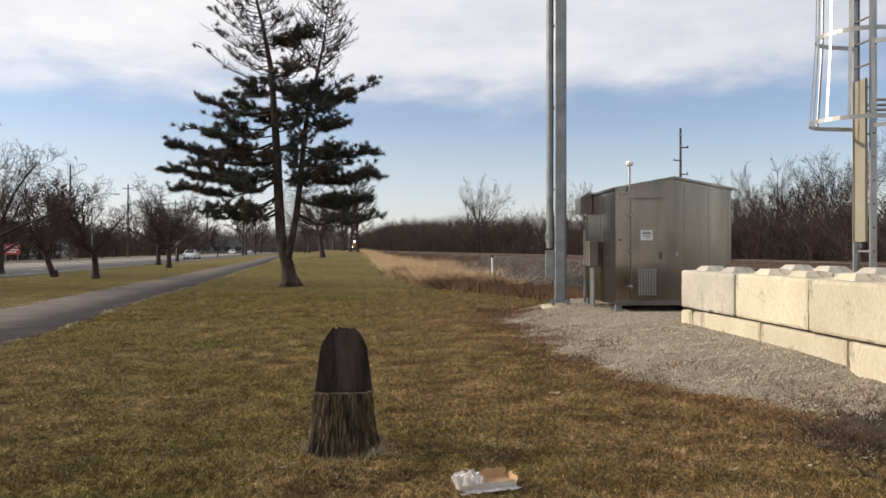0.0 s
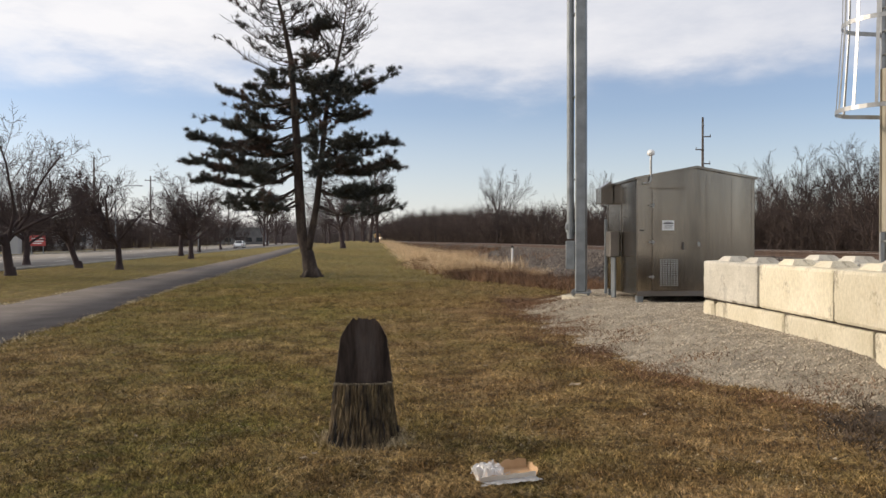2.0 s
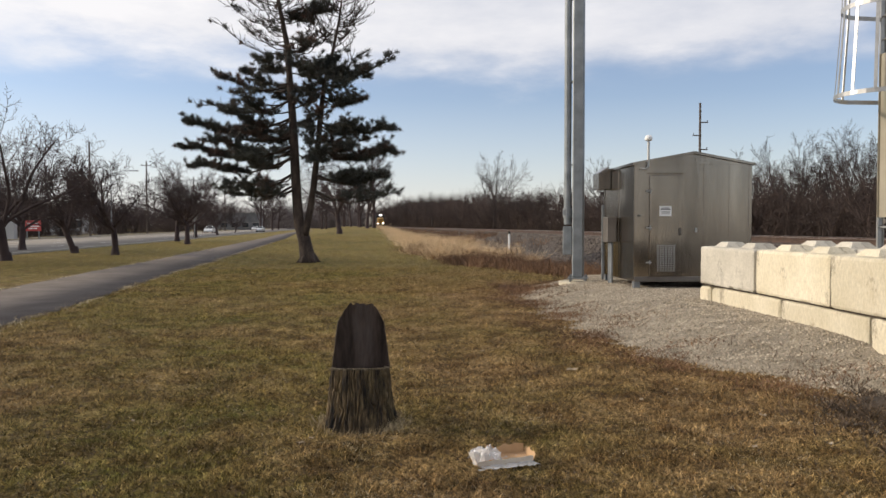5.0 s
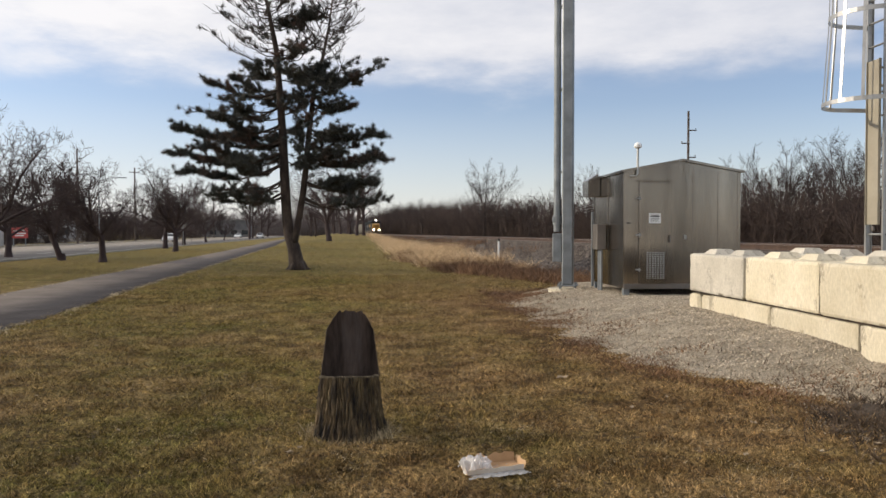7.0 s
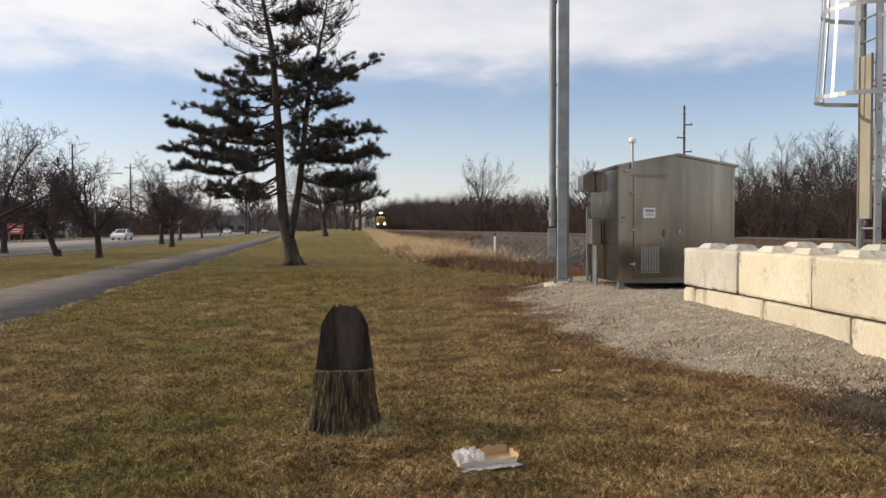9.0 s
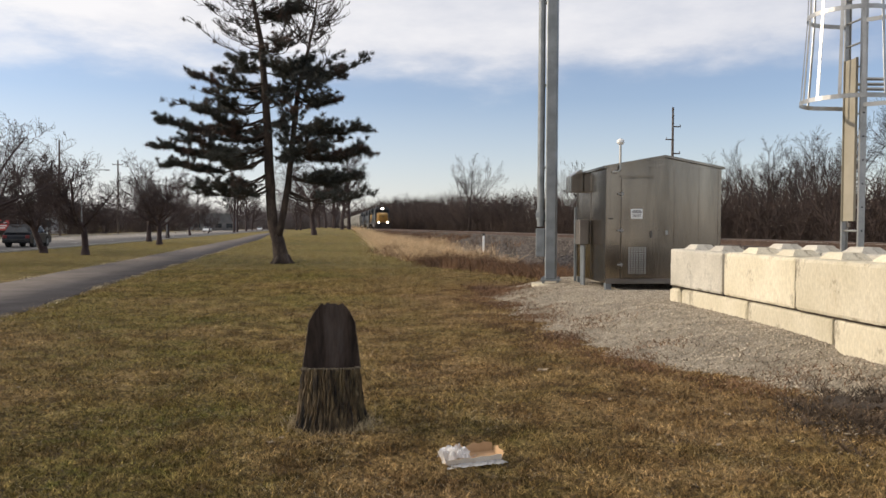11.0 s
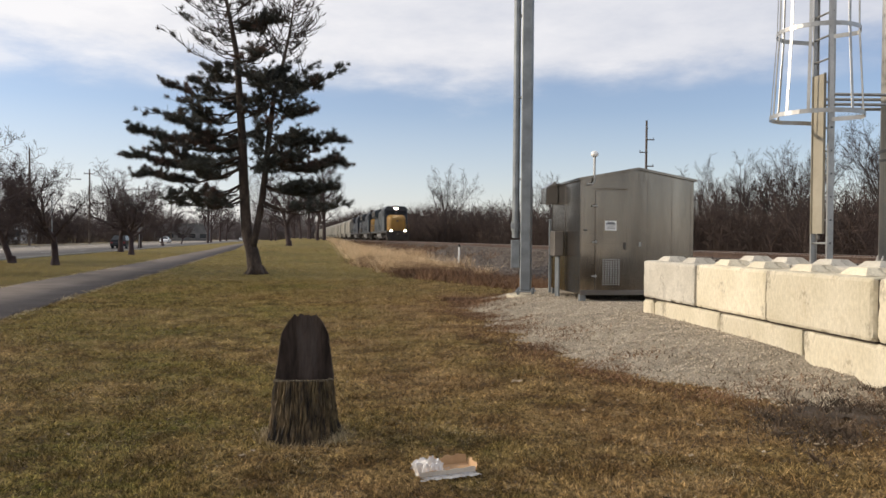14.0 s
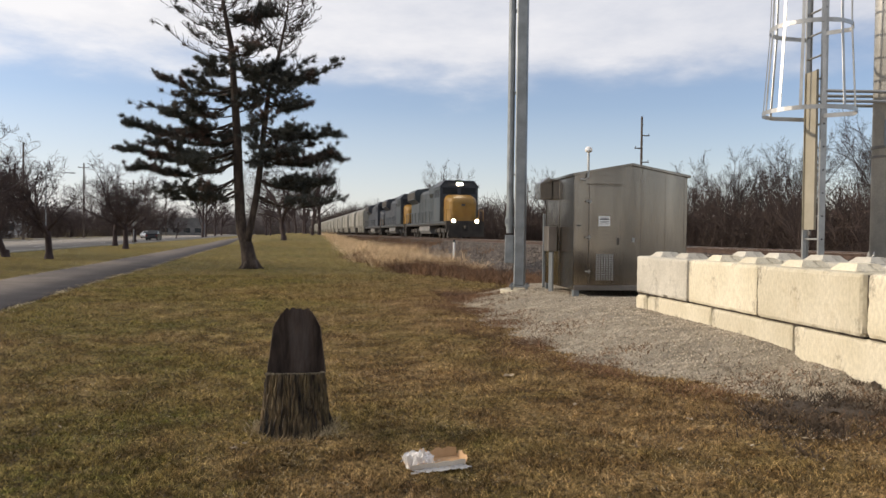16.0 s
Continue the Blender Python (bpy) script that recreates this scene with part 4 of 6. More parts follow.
    f = [(i * n + j, i * n + (j + 1) % n, (i + 1) * n + (j + 1) % n, (i + 1) * n + j) for i in range(len(prof) - 1) for j in range(n)] + [tuple(range(n))]
    part("antenna_dome", g.add(v, f), "white", an, "white domed antenna", True)


equipment_shelter()

# ---- the square post beside it ----


def signal_post():
    x, y = 4.475, 16.75
    z = gz(x, y)
    t = thing("signal_post", Matrix.Translation((x, y, z)) @ pose(0, 0, 0, 0, 0, -20), "tall galvanised square steel post with a conduit, on a concrete footing", "post")
    part("footing", Geo().tube([(0, 0, -0.2), (0, 0, 0.05)], 0.42, 20), "block", t)
    part("base_plate", Geo().box((0, 0, 0.13), (0.42, 0.42, 0.03), 0.004), "galv", t)
    for sx in (-0.16, 0.16):
        for sy in (-0.16, 0.16):
            part("bolt", Geo().tube([(sx, sy, 0.03), (sx, sy, 0.2)], 0.018, 6).tube([(sx, sy, 0.145), (sx, sy, 0.175)], 0.032, 6), "galv", t)
    part("post", Geo().box((0, 0, 5.14), (0.245, 0.245, 10.0), 0.025), "galv", t)
    part("conduit", Geo().tube([(-0.23, -0.02, 1.3), (-0.23, -0.02, 10.1)], 0.078, 14), "galv", t)
    part("junction_box", Geo().box((-0.225, -0.03, 0.95), (0.20, 0.16, 0.62), 0.012), "galv", t)
    part("coupling", Geo().tube([(-0.23, -0.02, 1.45), (-0.23, -0.02, 1.66)], 0.10, 12).box((-0.27, -0.05, 1.56), (0.12, 0.12, 0.12), 0.01), "galv", t)
    for zz in (2.6, 4.4, 6.2, 8.0):
        part("clamp", Geo().box((-0.14, -0.0, zz), (0.26, 0.16, 0.04), 0.004), "galv", t)


signal_post()

# ---- the caged ladder and the mast ----


MAST_AT = Vector((7.62, 9.42, 0))


def caged_ladder():
    base = Matrix.Translation((6.63, 9.56, gz(6.66, 9.55))) @ pose(0, 0, 0, 0, 0, -92)
    t = thing("caged_ladder", base, "aluminium fixed ladder with a safety cage and tan guard plate", "ladder")
    hw = 0.19
    turn = Matrix.Rotation(radians(48), 3, "Z")          # the cage opens a little aslant
    for s in (-hw, hw):
        k = 1 if s > 0 else -1
        part("rail", Geo().box((s, 0, 4.2), (0.008, 0.085, 8.4)).box((s - k * 0.014, 0.040, 4.2), (0.028, 0.006, 8.4)).box((s - k * 0.014, -0.040, 4.2), (0.028, 0.006, 8.4)), "alu", t)
        for n in range(27):
            part("rung_end", Geo().tube([(s + k * 0.003, 0, 0.28 + n * 0.305), (s + k * 0.009, 0, 0.28 + n * 0.305)], 0.013, 8), "ink", t)
    for k in range(27):
        part("rung", Geo().tube([(-hw, 0, 0.28 + k * 0.305), (hw, 0, 0.28 + k * 0.305)], 0.014, 8), "alu", t)
    part("guard_plate", Geo().box((0, -0.052, 2.38), (0.28, 0.010, 2.12), 0.002).box((-0.13, -0.066, 2.38), (0.010, 0.028, 2.12)).box((0.13, -0.066, 2.38), (0.010, 0.028, 2.12)), "guard", t, "tan sheet-metal climbing guard")
    part("padlock", Geo().box((0, -0.05, 1.27), (0.05, 0.03, 0.06), 0.006), "steel_dark", t)

    def ring(a, r, reach):
        q = turn @ Vector((r * math.sin(a), -reach - r * math.cos(a), 0))
        return q.x, q.y

    def hoop(z, r, reach):
        pts = [(-hw, -0.02)] + [ring(radians(-122 + 244 * k / 24), r, reach) for k in range(25)] + [(hw, -0.02)]
        v, f = [], []
        c = turn @ Vector((0, -reach, 0))
        for x, y in pts:
            d = Vector((x - c.x, y - c.y)).normalized()
            for o, zz in ((0, -0.027), (0.007, -0.027), (0.007, 0.027), (0, 0.027)):
                v.append((x + d.x * o, y + d.y * o, z + zz))
        n = len(pts)
        for i in range(n - 1):
            f += [(4 * i + j, 4 * i + (j + 1) % 4, 4 * i + 4 + (j + 1) % 4, 4 * i + 4 + j) for j in range(4)]
        part("hoop", Geo().add(v, f), "alu", t)
    levels = [(2.82, 0.555, 0.47), (3.90, 0.49, 0.44), (5.24, 0.47, 0.44), (6.46, 0.47, 0.44), (7.68, 0.47, 0.44)]
    for lv in levels:
        hoop(*lv)
    for k in range(9):
        a = radians(-112 + 28 * k)
        pts = [(*ring(a, r - 0.004, q), z) for z, r, q in levels]
        d = turn @ Vector((math.cos(a), math.sin(a), 0))
        e = turn @ Vector((math.sin(a), -math.cos(a), 0))
        w_, h_ = 0.019, 0.004
        part("cage_bar", Geo().add([(x + d.x * p * w_ + e.x * o * h_, y + d.y * p * w_ + e.y * o * h_, z) for x, y, z in pts for p, o in ((-1, -1), (1, -1), (1, 1), (-1, 1))],
                                   [(4 * i + j, 4 * i + (j + 1) % 4, 4 * i + 4 + (j + 1) % 4, 4 * i + 4 + j) for i in range(len(pts) - 1) for j in range(4)]), "alu", t)
    to = base.inverted() @ MAST_AT
    for z in (3.02, 3.15, 6.2):
        for s, o in ((-hw, -0.17), (hw, 0.17)):
            part("bracket", Geo().tube([(s, 0, z), (to.x + o, to.y, z)], 0.022, 6), "alu", t)


caged_ladder()


def mast():
    x, y = MAST_AT.x, MAST_AT.y
    t = thing("signal_mast", Matrix.Translation((x, y, gz(x, y))), "thick galvanised tubular signal mast with gusset plates", "mast")
    part("footing", Geo().tube([(0, 0, -0.2), (0, 0, 0.35)], 0.55, 24), "block_grey", t)
    part("base_plate", Geo().tube([(0, 0, 0.35), (0, 0, 0.39)], 0.42, 24), "galv", t)
    part("tube", Geo().tube([(0, 0, 0.35), (0, 0, 9.0)], [0.20, 0.19], 24), "mast", t, smooth=True)
    for k in range(6):
        a = radians(60 * k + 10)
        m = Matrix.Rotation(a, 4, "Z")
        part("gusset", Geo().prism([(0.18, 0.38), (0.40, 0.38), (0.40, 0.46), (0.21, 1.05), (0.18, 1.05)], "y", -0.008, 0.008), "mast", t, at=m)
    part("clamp_box", Geo().box((-0.05, -0.22, 2.62), (0.30, 0.14, 0.36), 0.012), "galv", t)
    part("band", Geo().tube([(0, 0, 2.42), (0, 0, 2.46)], 0.212, 24).tube([(0, 0, 2.3), (0, 0, 2.33)], 0.212, 24), "steel_dark", t)


mast()

# ---- the stump carved as a seat ----


def stump_seat():
    x, y = -0.09, 5.83
    t = thing("stump_seat", Matrix.Translation((x, y, gz(x, y) - 0.015)) @ pose(0, 0, 0, 0, 0, -2), "dark weathered tree stump cut into a seat with a tall back", "stump")
    n, rows, S = 300, 44, 0.436

    def rad(a, z):
        flare = 0.034 * math.exp(-z / 0.08) * (1 + 0.6 * math.sin(5 * a + 1.0) + 0.4 * math.sin(3 * a))
        base = 0.238 - 0.042 * min(z / S, 1.0)
        w = noise.noise(Vector((4.5 * math.cos(a), 4.5 * math.sin(a), z * 9.0)))
        cross = noise.noise(Vector((7 * math.cos(a), 7 * math.sin(a), z * 16)))
        rid = 0.020 * (abs(math.sin(27 * a + 3.4 * w + 1.0 * cross)) ** 0.8) + 0.009 * cross
        return base + flare + rid
    v, f = [], []
    for i in range(rows):
        z = S * i / (rows - 1)
        for j in range(n):
            a = 2 * math.pi * j / n
            r = rad(a, z)
            v.append((r * math.cos(a), r * math.sin(a), z * (1 + 0.075 * max(0.0, -math.sin(a))) - (0.03 if i == 0 else 0)))
    f = [(i * n + j, i * n + (j + 1) % n, (i + 1) * n + (j + 1) % n, (i + 1) * n + j) for i in range(rows - 1) for j in range(n)]
    part("trunk", Geo().add(v, f), "bark", t, "deeply furrowed dark bark with paler ridges")
    # the seat's cut face inside a thin rim of bark
    top = [(rad(2 * math.pi * j / n, S) - 0.006) for j in range(n)]
    vv = [(top[j] * math.cos(2 * math.pi * j / n), top[j] * math.sin(2 * math.pi * j / n), S - 0.004 + 0.034 * max(0.0, -math.sin(2 * math.pi * j / n))) for j in range(n)]
    part("seat", Geo().add(vv + [(0, 0, S - 0.012)], [(j, (j + 1) % n, n) for j in range(n)]), "cut", t, "dark smooth cut wood")
    v = []
    for j in range(n):
        a = 2 * math.pi * j / n
        c, s = math.cos(a), math.sin(a)
        ro = rad(a, S) + 0.002
        lip = 0.034 * max(0.0, -s)
        hgt = S + lip + 0.004 + 0.004 * noise.noise(Vector((c * 12, s * 12, 0)))
        v += [(ro * c, ro * s, S + lip - 0.008), (ro * c, ro * s, hgt), ((ro - 0.012) * c, (ro - 0.012) * s, hgt), ((ro - 0.012) * c, (ro - 0.012) * s, S + lip - 0.006)]
    f = [(4 * j + k, 4 * ((j + 1) % n) + k, 4 * ((j + 1) % n) + k + 1, 4 * j + k + 1) for j in range(n) for k in range(3)]
    part("rim", Geo().add(v, f), "cut_edge", t, "paler cut bark edge")
    # back: flat dark face, bark behind, straight tapering sides and a broken flat top
    cols, rws = 36, 24
    fr, bk = [], []
    for i in range(rws):
        k = i / (rws - 1)
        for j in range(cols):
            s = -1 + 2 * j / (cols - 1)
            crown = 0.905 + 0.016 * noise.noise(Vector((s * 5, 3.3, 0))) + 0.010 * noise.noise(Vector((s * 14, 1.3, 0))) - 0.035 * max(0, abs(s) - 0.7) / 0.3
            z = S - 0.006 + (crown - S) * k
            hw = 0.212 - 0.052 * k - 0.040 * max(0, k - 0.78) / 0.22 + 0.004 * noise.noise(Vector((k * 9, 2 + (s > 0), 0)))
            xx = s * hw
            fy = 0.050 + 0.085 * k + 0.040 * (1 - s * s) + 0.005 * noise.noise(Vector((s * 6, k * 5, 1)))
            by = 0.07 + (0.155 - 0.05 * k) * math.sqrt(max(0.0, 1 - s * s * 0.97)) + 0.010 * abs(math.sin(14 * s + 2 * k))
            fr.append((xx, fy, z))
            bk.append((xx * 1.035, max(by, fy + 0.016), z - 0.004))
    quads = [(i * cols + j, i * cols + j + 1, (i + 1) * cols + j + 1, (i + 1) * cols + j) for i in range(rws - 1) for j in range(cols - 1)]
    o = rws * cols
    edge = [i * cols for i in range(rws)] + [(rws - 1) * cols + j for j in range(1, cols)] + [i * cols + cols - 1 for i in range(rws - 2, -1, -1)]
    side = [(a, b, b + o, a + o) for a, b in zip(edge[:-1], edge[1:])]
    me = Geo().add(fr + bk, quads + [tuple(q + o for q in reversed(qq)) for qq in quads] + side).mesh("backrest", "cut", False)
    me.materials.append(M["bark"])
    for p in me.polygons:
        if max(p.vertices) >= o:
            p.material_index = 1
    part("backrest", me, None, t, "dark weathered flat-cut back with a bark rear")


stump_seat()


def on_stump_foot(n):
    a, q = rng.uniform(0, 2 * np.pi, n), 0.235 + np.abs(rng.normal(0, 0.06, n))
    x, y = -0.09 + q * np.cos(a), 5.83 + q * np.sin(a)
    return np.stack([x, y, ground_z(x, y)], 1)


grass("stump_grass", "thatch", 1300, on_stump_foot, lambda b: 0.055 + 0.02 * np.sin(9 * b[:, 0]), 0.003, 1.0, "uncut straw grass round the foot of the stump", "grass")

# ---- the torn box with plastic ----


def torn_box():
    x, y = 0.80, 4.86
    t = thing("torn_box", Matrix.Translation((x, y, gz(x, y) + 0.012)) @ pose(0, 0, 0, 1, -2, 8) @ Matrix.Diagonal((0.88, 0.88, 0.95, 1)), "torn open cardboard tray with crumpled clear plastic lying on the grass", "litter")

    def crumpled(seed, sx, sy, sz, res, amp):
        v, f = [], []
        for i in range(res):
            for j in range(res):
                a, b = -1 + 2 * i / (res - 1), -1 + 2 * j / (res - 1)
                q = Vector((a * 2.2 + seed, b * 2.2, seed))
                h = max(0.0, 1 - (a * a + b * b) * 0.72) ** 0.6
                n1, n2 = noise.noise(q * 1.5), noise.noise(q * 4.0)
                v.append((sx * a * (1 + 0.2 * n1), sy * b * (1 + 0.2 * noise.noise(q * 1.7 + Vector((5, 0, 0)))), 0.006 + sz * h * (0.65 + 0.6 * n1) + amp * abs(n2) + 0.5 * amp * abs(noise.noise(q * 9))))
        f = [(i * res + j, (i + 1) * res + j, (i + 1) * res + j + 1, i * res + j + 1) for i in range(res - 1) for j in range(res - 1)]
        return Geo().add(v, f)
    part("tray_base", Geo().box((0.0, 0.0, 0.012), (0.41, 0.20, 0.006)), "card", t)

    def torn(a, b, h, out):
        n = 14
        v = []
        a, b, o = Vector(a), Vector(b), Vector(out)
        for i in range(n):
            k = i / (n - 1)
            p = a.lerp(b, k)
            hh = h * (0.8 + 0.35 * noise.noise(Vector((k * 5, h * 50, a.x * 9))))
            for w in (0, 0.004):
                v += [tuple(p + Vector((o.x, o.y, 0)) * w), tuple(p + o * hh + Vector((o.x, o.y, 0)) * w + Vector((0, 0, hh)))]
        f = []
        for i in range(n - 1):
            q = 4 * i
            f += [(q, q + 4, q + 5, q + 1), (q + 2, q + 3, q + 7, q + 6), (q + 1, q + 5, q + 7, q + 3), (q, q + 2, q + 6, q + 4)]
        return Geo().add(v, f)
    part("rear_flap", torn((-0.085, 0.10, 0.012), (0.205, 0.10, 0.012), 0.075, (0, 0.12, 0)), "card", t)
    part("front_flap", torn((-0.20, -0.10, 0.012), (0.205, -0.10, 0.012), 0.040, (0, -0.25, 0)), "card_pale", t, "pale coated outer side of the tray")
    part("left_flap", torn((-0.20, -0.10, 0.012), (-0.20, 0.10, 0.012), 0.045, (-0.3, 0, 0)), "card_pale", t)
    part("end_flap", torn((0.205, -0.10, 0.012), (0.205, 0.10, 0.012), 0.058, (0.45, 0, 0)), "card", t)
    part("plastic_bag", crumpled(2.0, 0.105, 0.10, 0.105, 24, 0.016), "film", t, "crumpled translucent plastic", at=pose(-0.115, 0.015, 0.008))
    part("plastic_sheet", crumpled(7.0, 0.205, 0.115, 0.010, 26, 0.016), "film", t, "flattened translucent plastic", at=pose(0.01, -0.06, -0.004))


torn_box()

# ---- trees ----


def spikes(segs, sides=3):
    """Tapered twigs: segs rows of x0 y0 z0 x1 y1 z1 r0 r1, as prisms without caps."""
    s = np.asarray(segs, dtype=float)
    p0, p1, r0, r1 = s[:, 0:3], s[:, 3:6], s[:, 6], s[:, 7]
    d = p1 - p0
    d = d / np.maximum(np.linalg.norm(d, axis=1, keepdims=True), 1e-9)
    ref = np.where(np.abs(d[:, 2:3]) < 0.9, np.array([[0, 0, 1.0]]), np.array([[1.0, 0, 0]]))
    a = np.cross(d, ref)
    a /= np.linalg.norm(a, axis=1, keepdims=True)
    b = np.cross(d, a)
    rows = []
    for p, r in ((p0, r0), (p1, r1)):
        for k in range(sides):
            t = 2 * math.pi * k / sides
            rows.append(p + (a * math.cos(t) + b * math.sin(t)) * r[:, None])
    v = np.stack(rows, 1)
    n = len(s)
    f = np.array([(k, (k + 1) % sides, sides + (k + 1) % sides, sides + k) for k in range(sides)])
    f = f[None] + (2 * sides) * np.arange(n)[:, None, None]
    return v.reshape(-1, 3), f.reshape(-1, 4)


def grow(r, out, p, d, length, rad, level, spec):
    """One branch in wandering pieces, then its children."""
    pieces = spec["pieces"][level]
    wander, lift = spec["wander"][level], spec["lift"][level]
    pts = [p]
    step = length / pieces
    for i in range(pieces):
        tp = spec["taper"][level]
        k0, k1 = 1 - tp * i / pieces, 1 - tp * (i + 1) / pieces
        q = p + d * step
        out[min(level, len(out) - 1)].append((*p, *q, rad * k0, rad * k1))
        p = q
        pts.append(p)
        d = (d + Vector((r.gauss(0, wander), r.gauss(0, wander), r.gauss(0, wander) + lift))).normalized()
    if level + 1 >= len(spec["kids"]) + 1:
        return
    for i in range(spec["kids"][level]):
        k = spec["first"][level] + (1 - spec["first"][level]) * (i + r.random()) / spec["kids"][level]
        j = min(int(k * pieces), pieces - 1)
        base = pts[j].lerp(pts[j + 1], k * pieces - j)
        along = (pts[j + 1] - pts[j]).normalized()
        side = along.orthogonal().normalized()
        side.rotate(Matrix.Rotation(r.uniform(0, 6.283), 3, along))
        a = radians(r.gauss(spec["angle"][level], 9))
        nd = (along * math.cos(a) + side * math.sin(a)).normalized()
        kk = 1 - spec["taper"][level] * k
        grow(r, out, base, nd, length * spec["ratio"][level] * r.uniform(0.7, 1.15) * (1.15 - 0.5 * k), max(rad * kk * spec["thin"][level], spec["least"]), level + 1, spec)


VASE = dict(taper=[0.22, 0.65, 0.7, 0.75, 0.75], pieces=[3, 6, 5, 4, 3], wander=[0.05, 0.13, 0.16, 0.19, 0.22], lift=[0.0, 0.07, 0.05, 0.03, 0.02], kids=[7, 10, 9, 6], first=[0.70, 0.15, 0.12, 0.1],
            angle=[46, 40, 46, 50], ratio=[3.1, 0.56, 0.52, 0.5], thin=[0.52, 0.46, 0.5, 0.65], least=0.0072)
TALL = dict(taper=[0.8, 0.75, 0.75, 0.75, 0.75], pieces=[7, 5, 5, 3, 3], wander=[0.04, 0.12, 0.16, 0.2, 0.25], lift=[0.01, 0.10, 0.08, 0.07, 0.05], kids=[18, 7, 6, 4], first=[0.2, 0.2, 0.15, 0.1],
            angle=[44, 38, 38, 42], ratio=[0.46, 0.45, 0.5, 0.55], thin=[0.55, 0.6, 0.6, 0.8], least=0.020)
FAN = dict(taper=[0.4, 0.75, 0.75, 0.75, 0.75], pieces=[4, 6, 5, 4, 3], wander=[0.02, 0.035, 0.045, 0.055, 0.07], lift=[0.02, 0.025, 0.03, 0.03, 0.03], kids=[10, 10, 8, 4], first=[0.35, 0.15, 0.12, 0.1],
           angle=[37, 34, 36, 38], ratio=[1.45, 0.44, 0.46, 0.5], thin=[0.36, 0.38, 0.5, 0.8], least=0.0070)


def tree_meshes(seed, trunk, rad, spec, bark="twig", twig="twig", lean=(0, 0)):
    r = random.Random(seed)
    out = [[], [], []]
    grow(r, out, Vector((0, 0, -0.1)), Vector((lean[0], lean[1], 1)).normalized(), trunk, rad, 0, spec)
    flare = [(0, 0, -0.12, 0, 0, 0.28, rad * 1.5, rad * 0.95)]
    a = raw_mesh("trunk", *spikes(flare + out[0] + out[1], 7), bark, True)
    b = raw_mesh("crown", *spikes(out[2], 3), twig)
    return a, b


def plant(name, meshes, x, y, scale, turn, label, category, group="", squash=1.0):
    t = thing(name, Matrix.Translation((x, y, gz(x, y) - 0.02)) @ pose(0, 0, 0, 0, 0, turn) @ Matrix.Diagonal((scale, scale, scale * squash, 1)), label, category, group)
    part("trunk", meshes[0], None, t)
    part("crown", meshes[1], None, t)
    return t


orchard = [tree_meshes(11, 1.25, 0.125, VASE), tree_meshes(12, 1.2, 0.115, VASE, lean=(-0.25, 0)), tree_meshes(15, 1.3, 0.135, VASE, lean=(0.1, 0.1)), tree_meshes(14, 1.25, 0.12, VASE)]
ORN = "bare dark-barked ornamental tree with a low spreading crown on the verge"
for k, (x, y, s, turn) in enumerate([(-13.2, 41.4, 0.98, 10), (-16.2, 44.1, 1.05, 20), (-15.7, 35.0, 1.2, 200), (-15.0, 64.7, 1.2, 70), (-18.7, 76.5, 1.3, 130), (-21.6, 97.3, 1.3, 40),
                                     (-21.0, 32.0, 1.2, 250), (-25.0, 128, 1.2, 300), (-3.8, 90.0, 1.75, 90), (-21.5, 50.0, 1.15, 30)]):
    plant("ornamental_tree", orchard[(0, 1, 2, 3, 0, 3, 2, 1, 2, 3)[k]], x, y, (1.28 if y < 40 or x > -10 else 1.46) * s, turn, ORN, "tree", "ornamental trees along the road", 0.95)
for k in range(11):
    y = 62 + 19 * k
    plant("roadside_tree", orchard[(k + 2) % 4], road_x(y, 24.5 + 3 * math.sin(k * 2.4)), y, 1.35 + 0.25 * math.sin(k * 1.7), 77 * k, "bare spreading tree beyond the road", "tree", "bare trees beyond the road")
plant("young_tree", orchard[1], -28.6, 165, 1.1, 160, "small leaning bare tree on the verge", "tree")
big = [tree_meshes(21, 14, 0.38, TALL), tree_meshes(22, 13, 0.34, TALL), tree_meshes(23, 12.5, 0.36, TALL)]
for k, (x, y, s, turn) in enumerate([(-27.6, 195, 0.85, 0), (-29.5, 214, 0.9, 80), (-0.9, 128, 0.80, 30), (0.2, 133, 0.86, 50), (-3.4, 185, 0.8, 140), (-6, 215, 0.85, 200), (-16, 270, 0.9, 20), (-9, 250, 0.9, 300),
                                     (-33, 260, 1.0, 120), (-22, 340, 1.1, 15), (-12, 320, 1.0, 250), (-37, 310, 1.0, 65), (-2.6, 160, 0.7, 160)]):
    plant("bare_tree", big[k % 3], x, y, s, turn, "tall bare tree with a straight dark trunk on the lawn", "tree", "tall bare trees along the lawn")
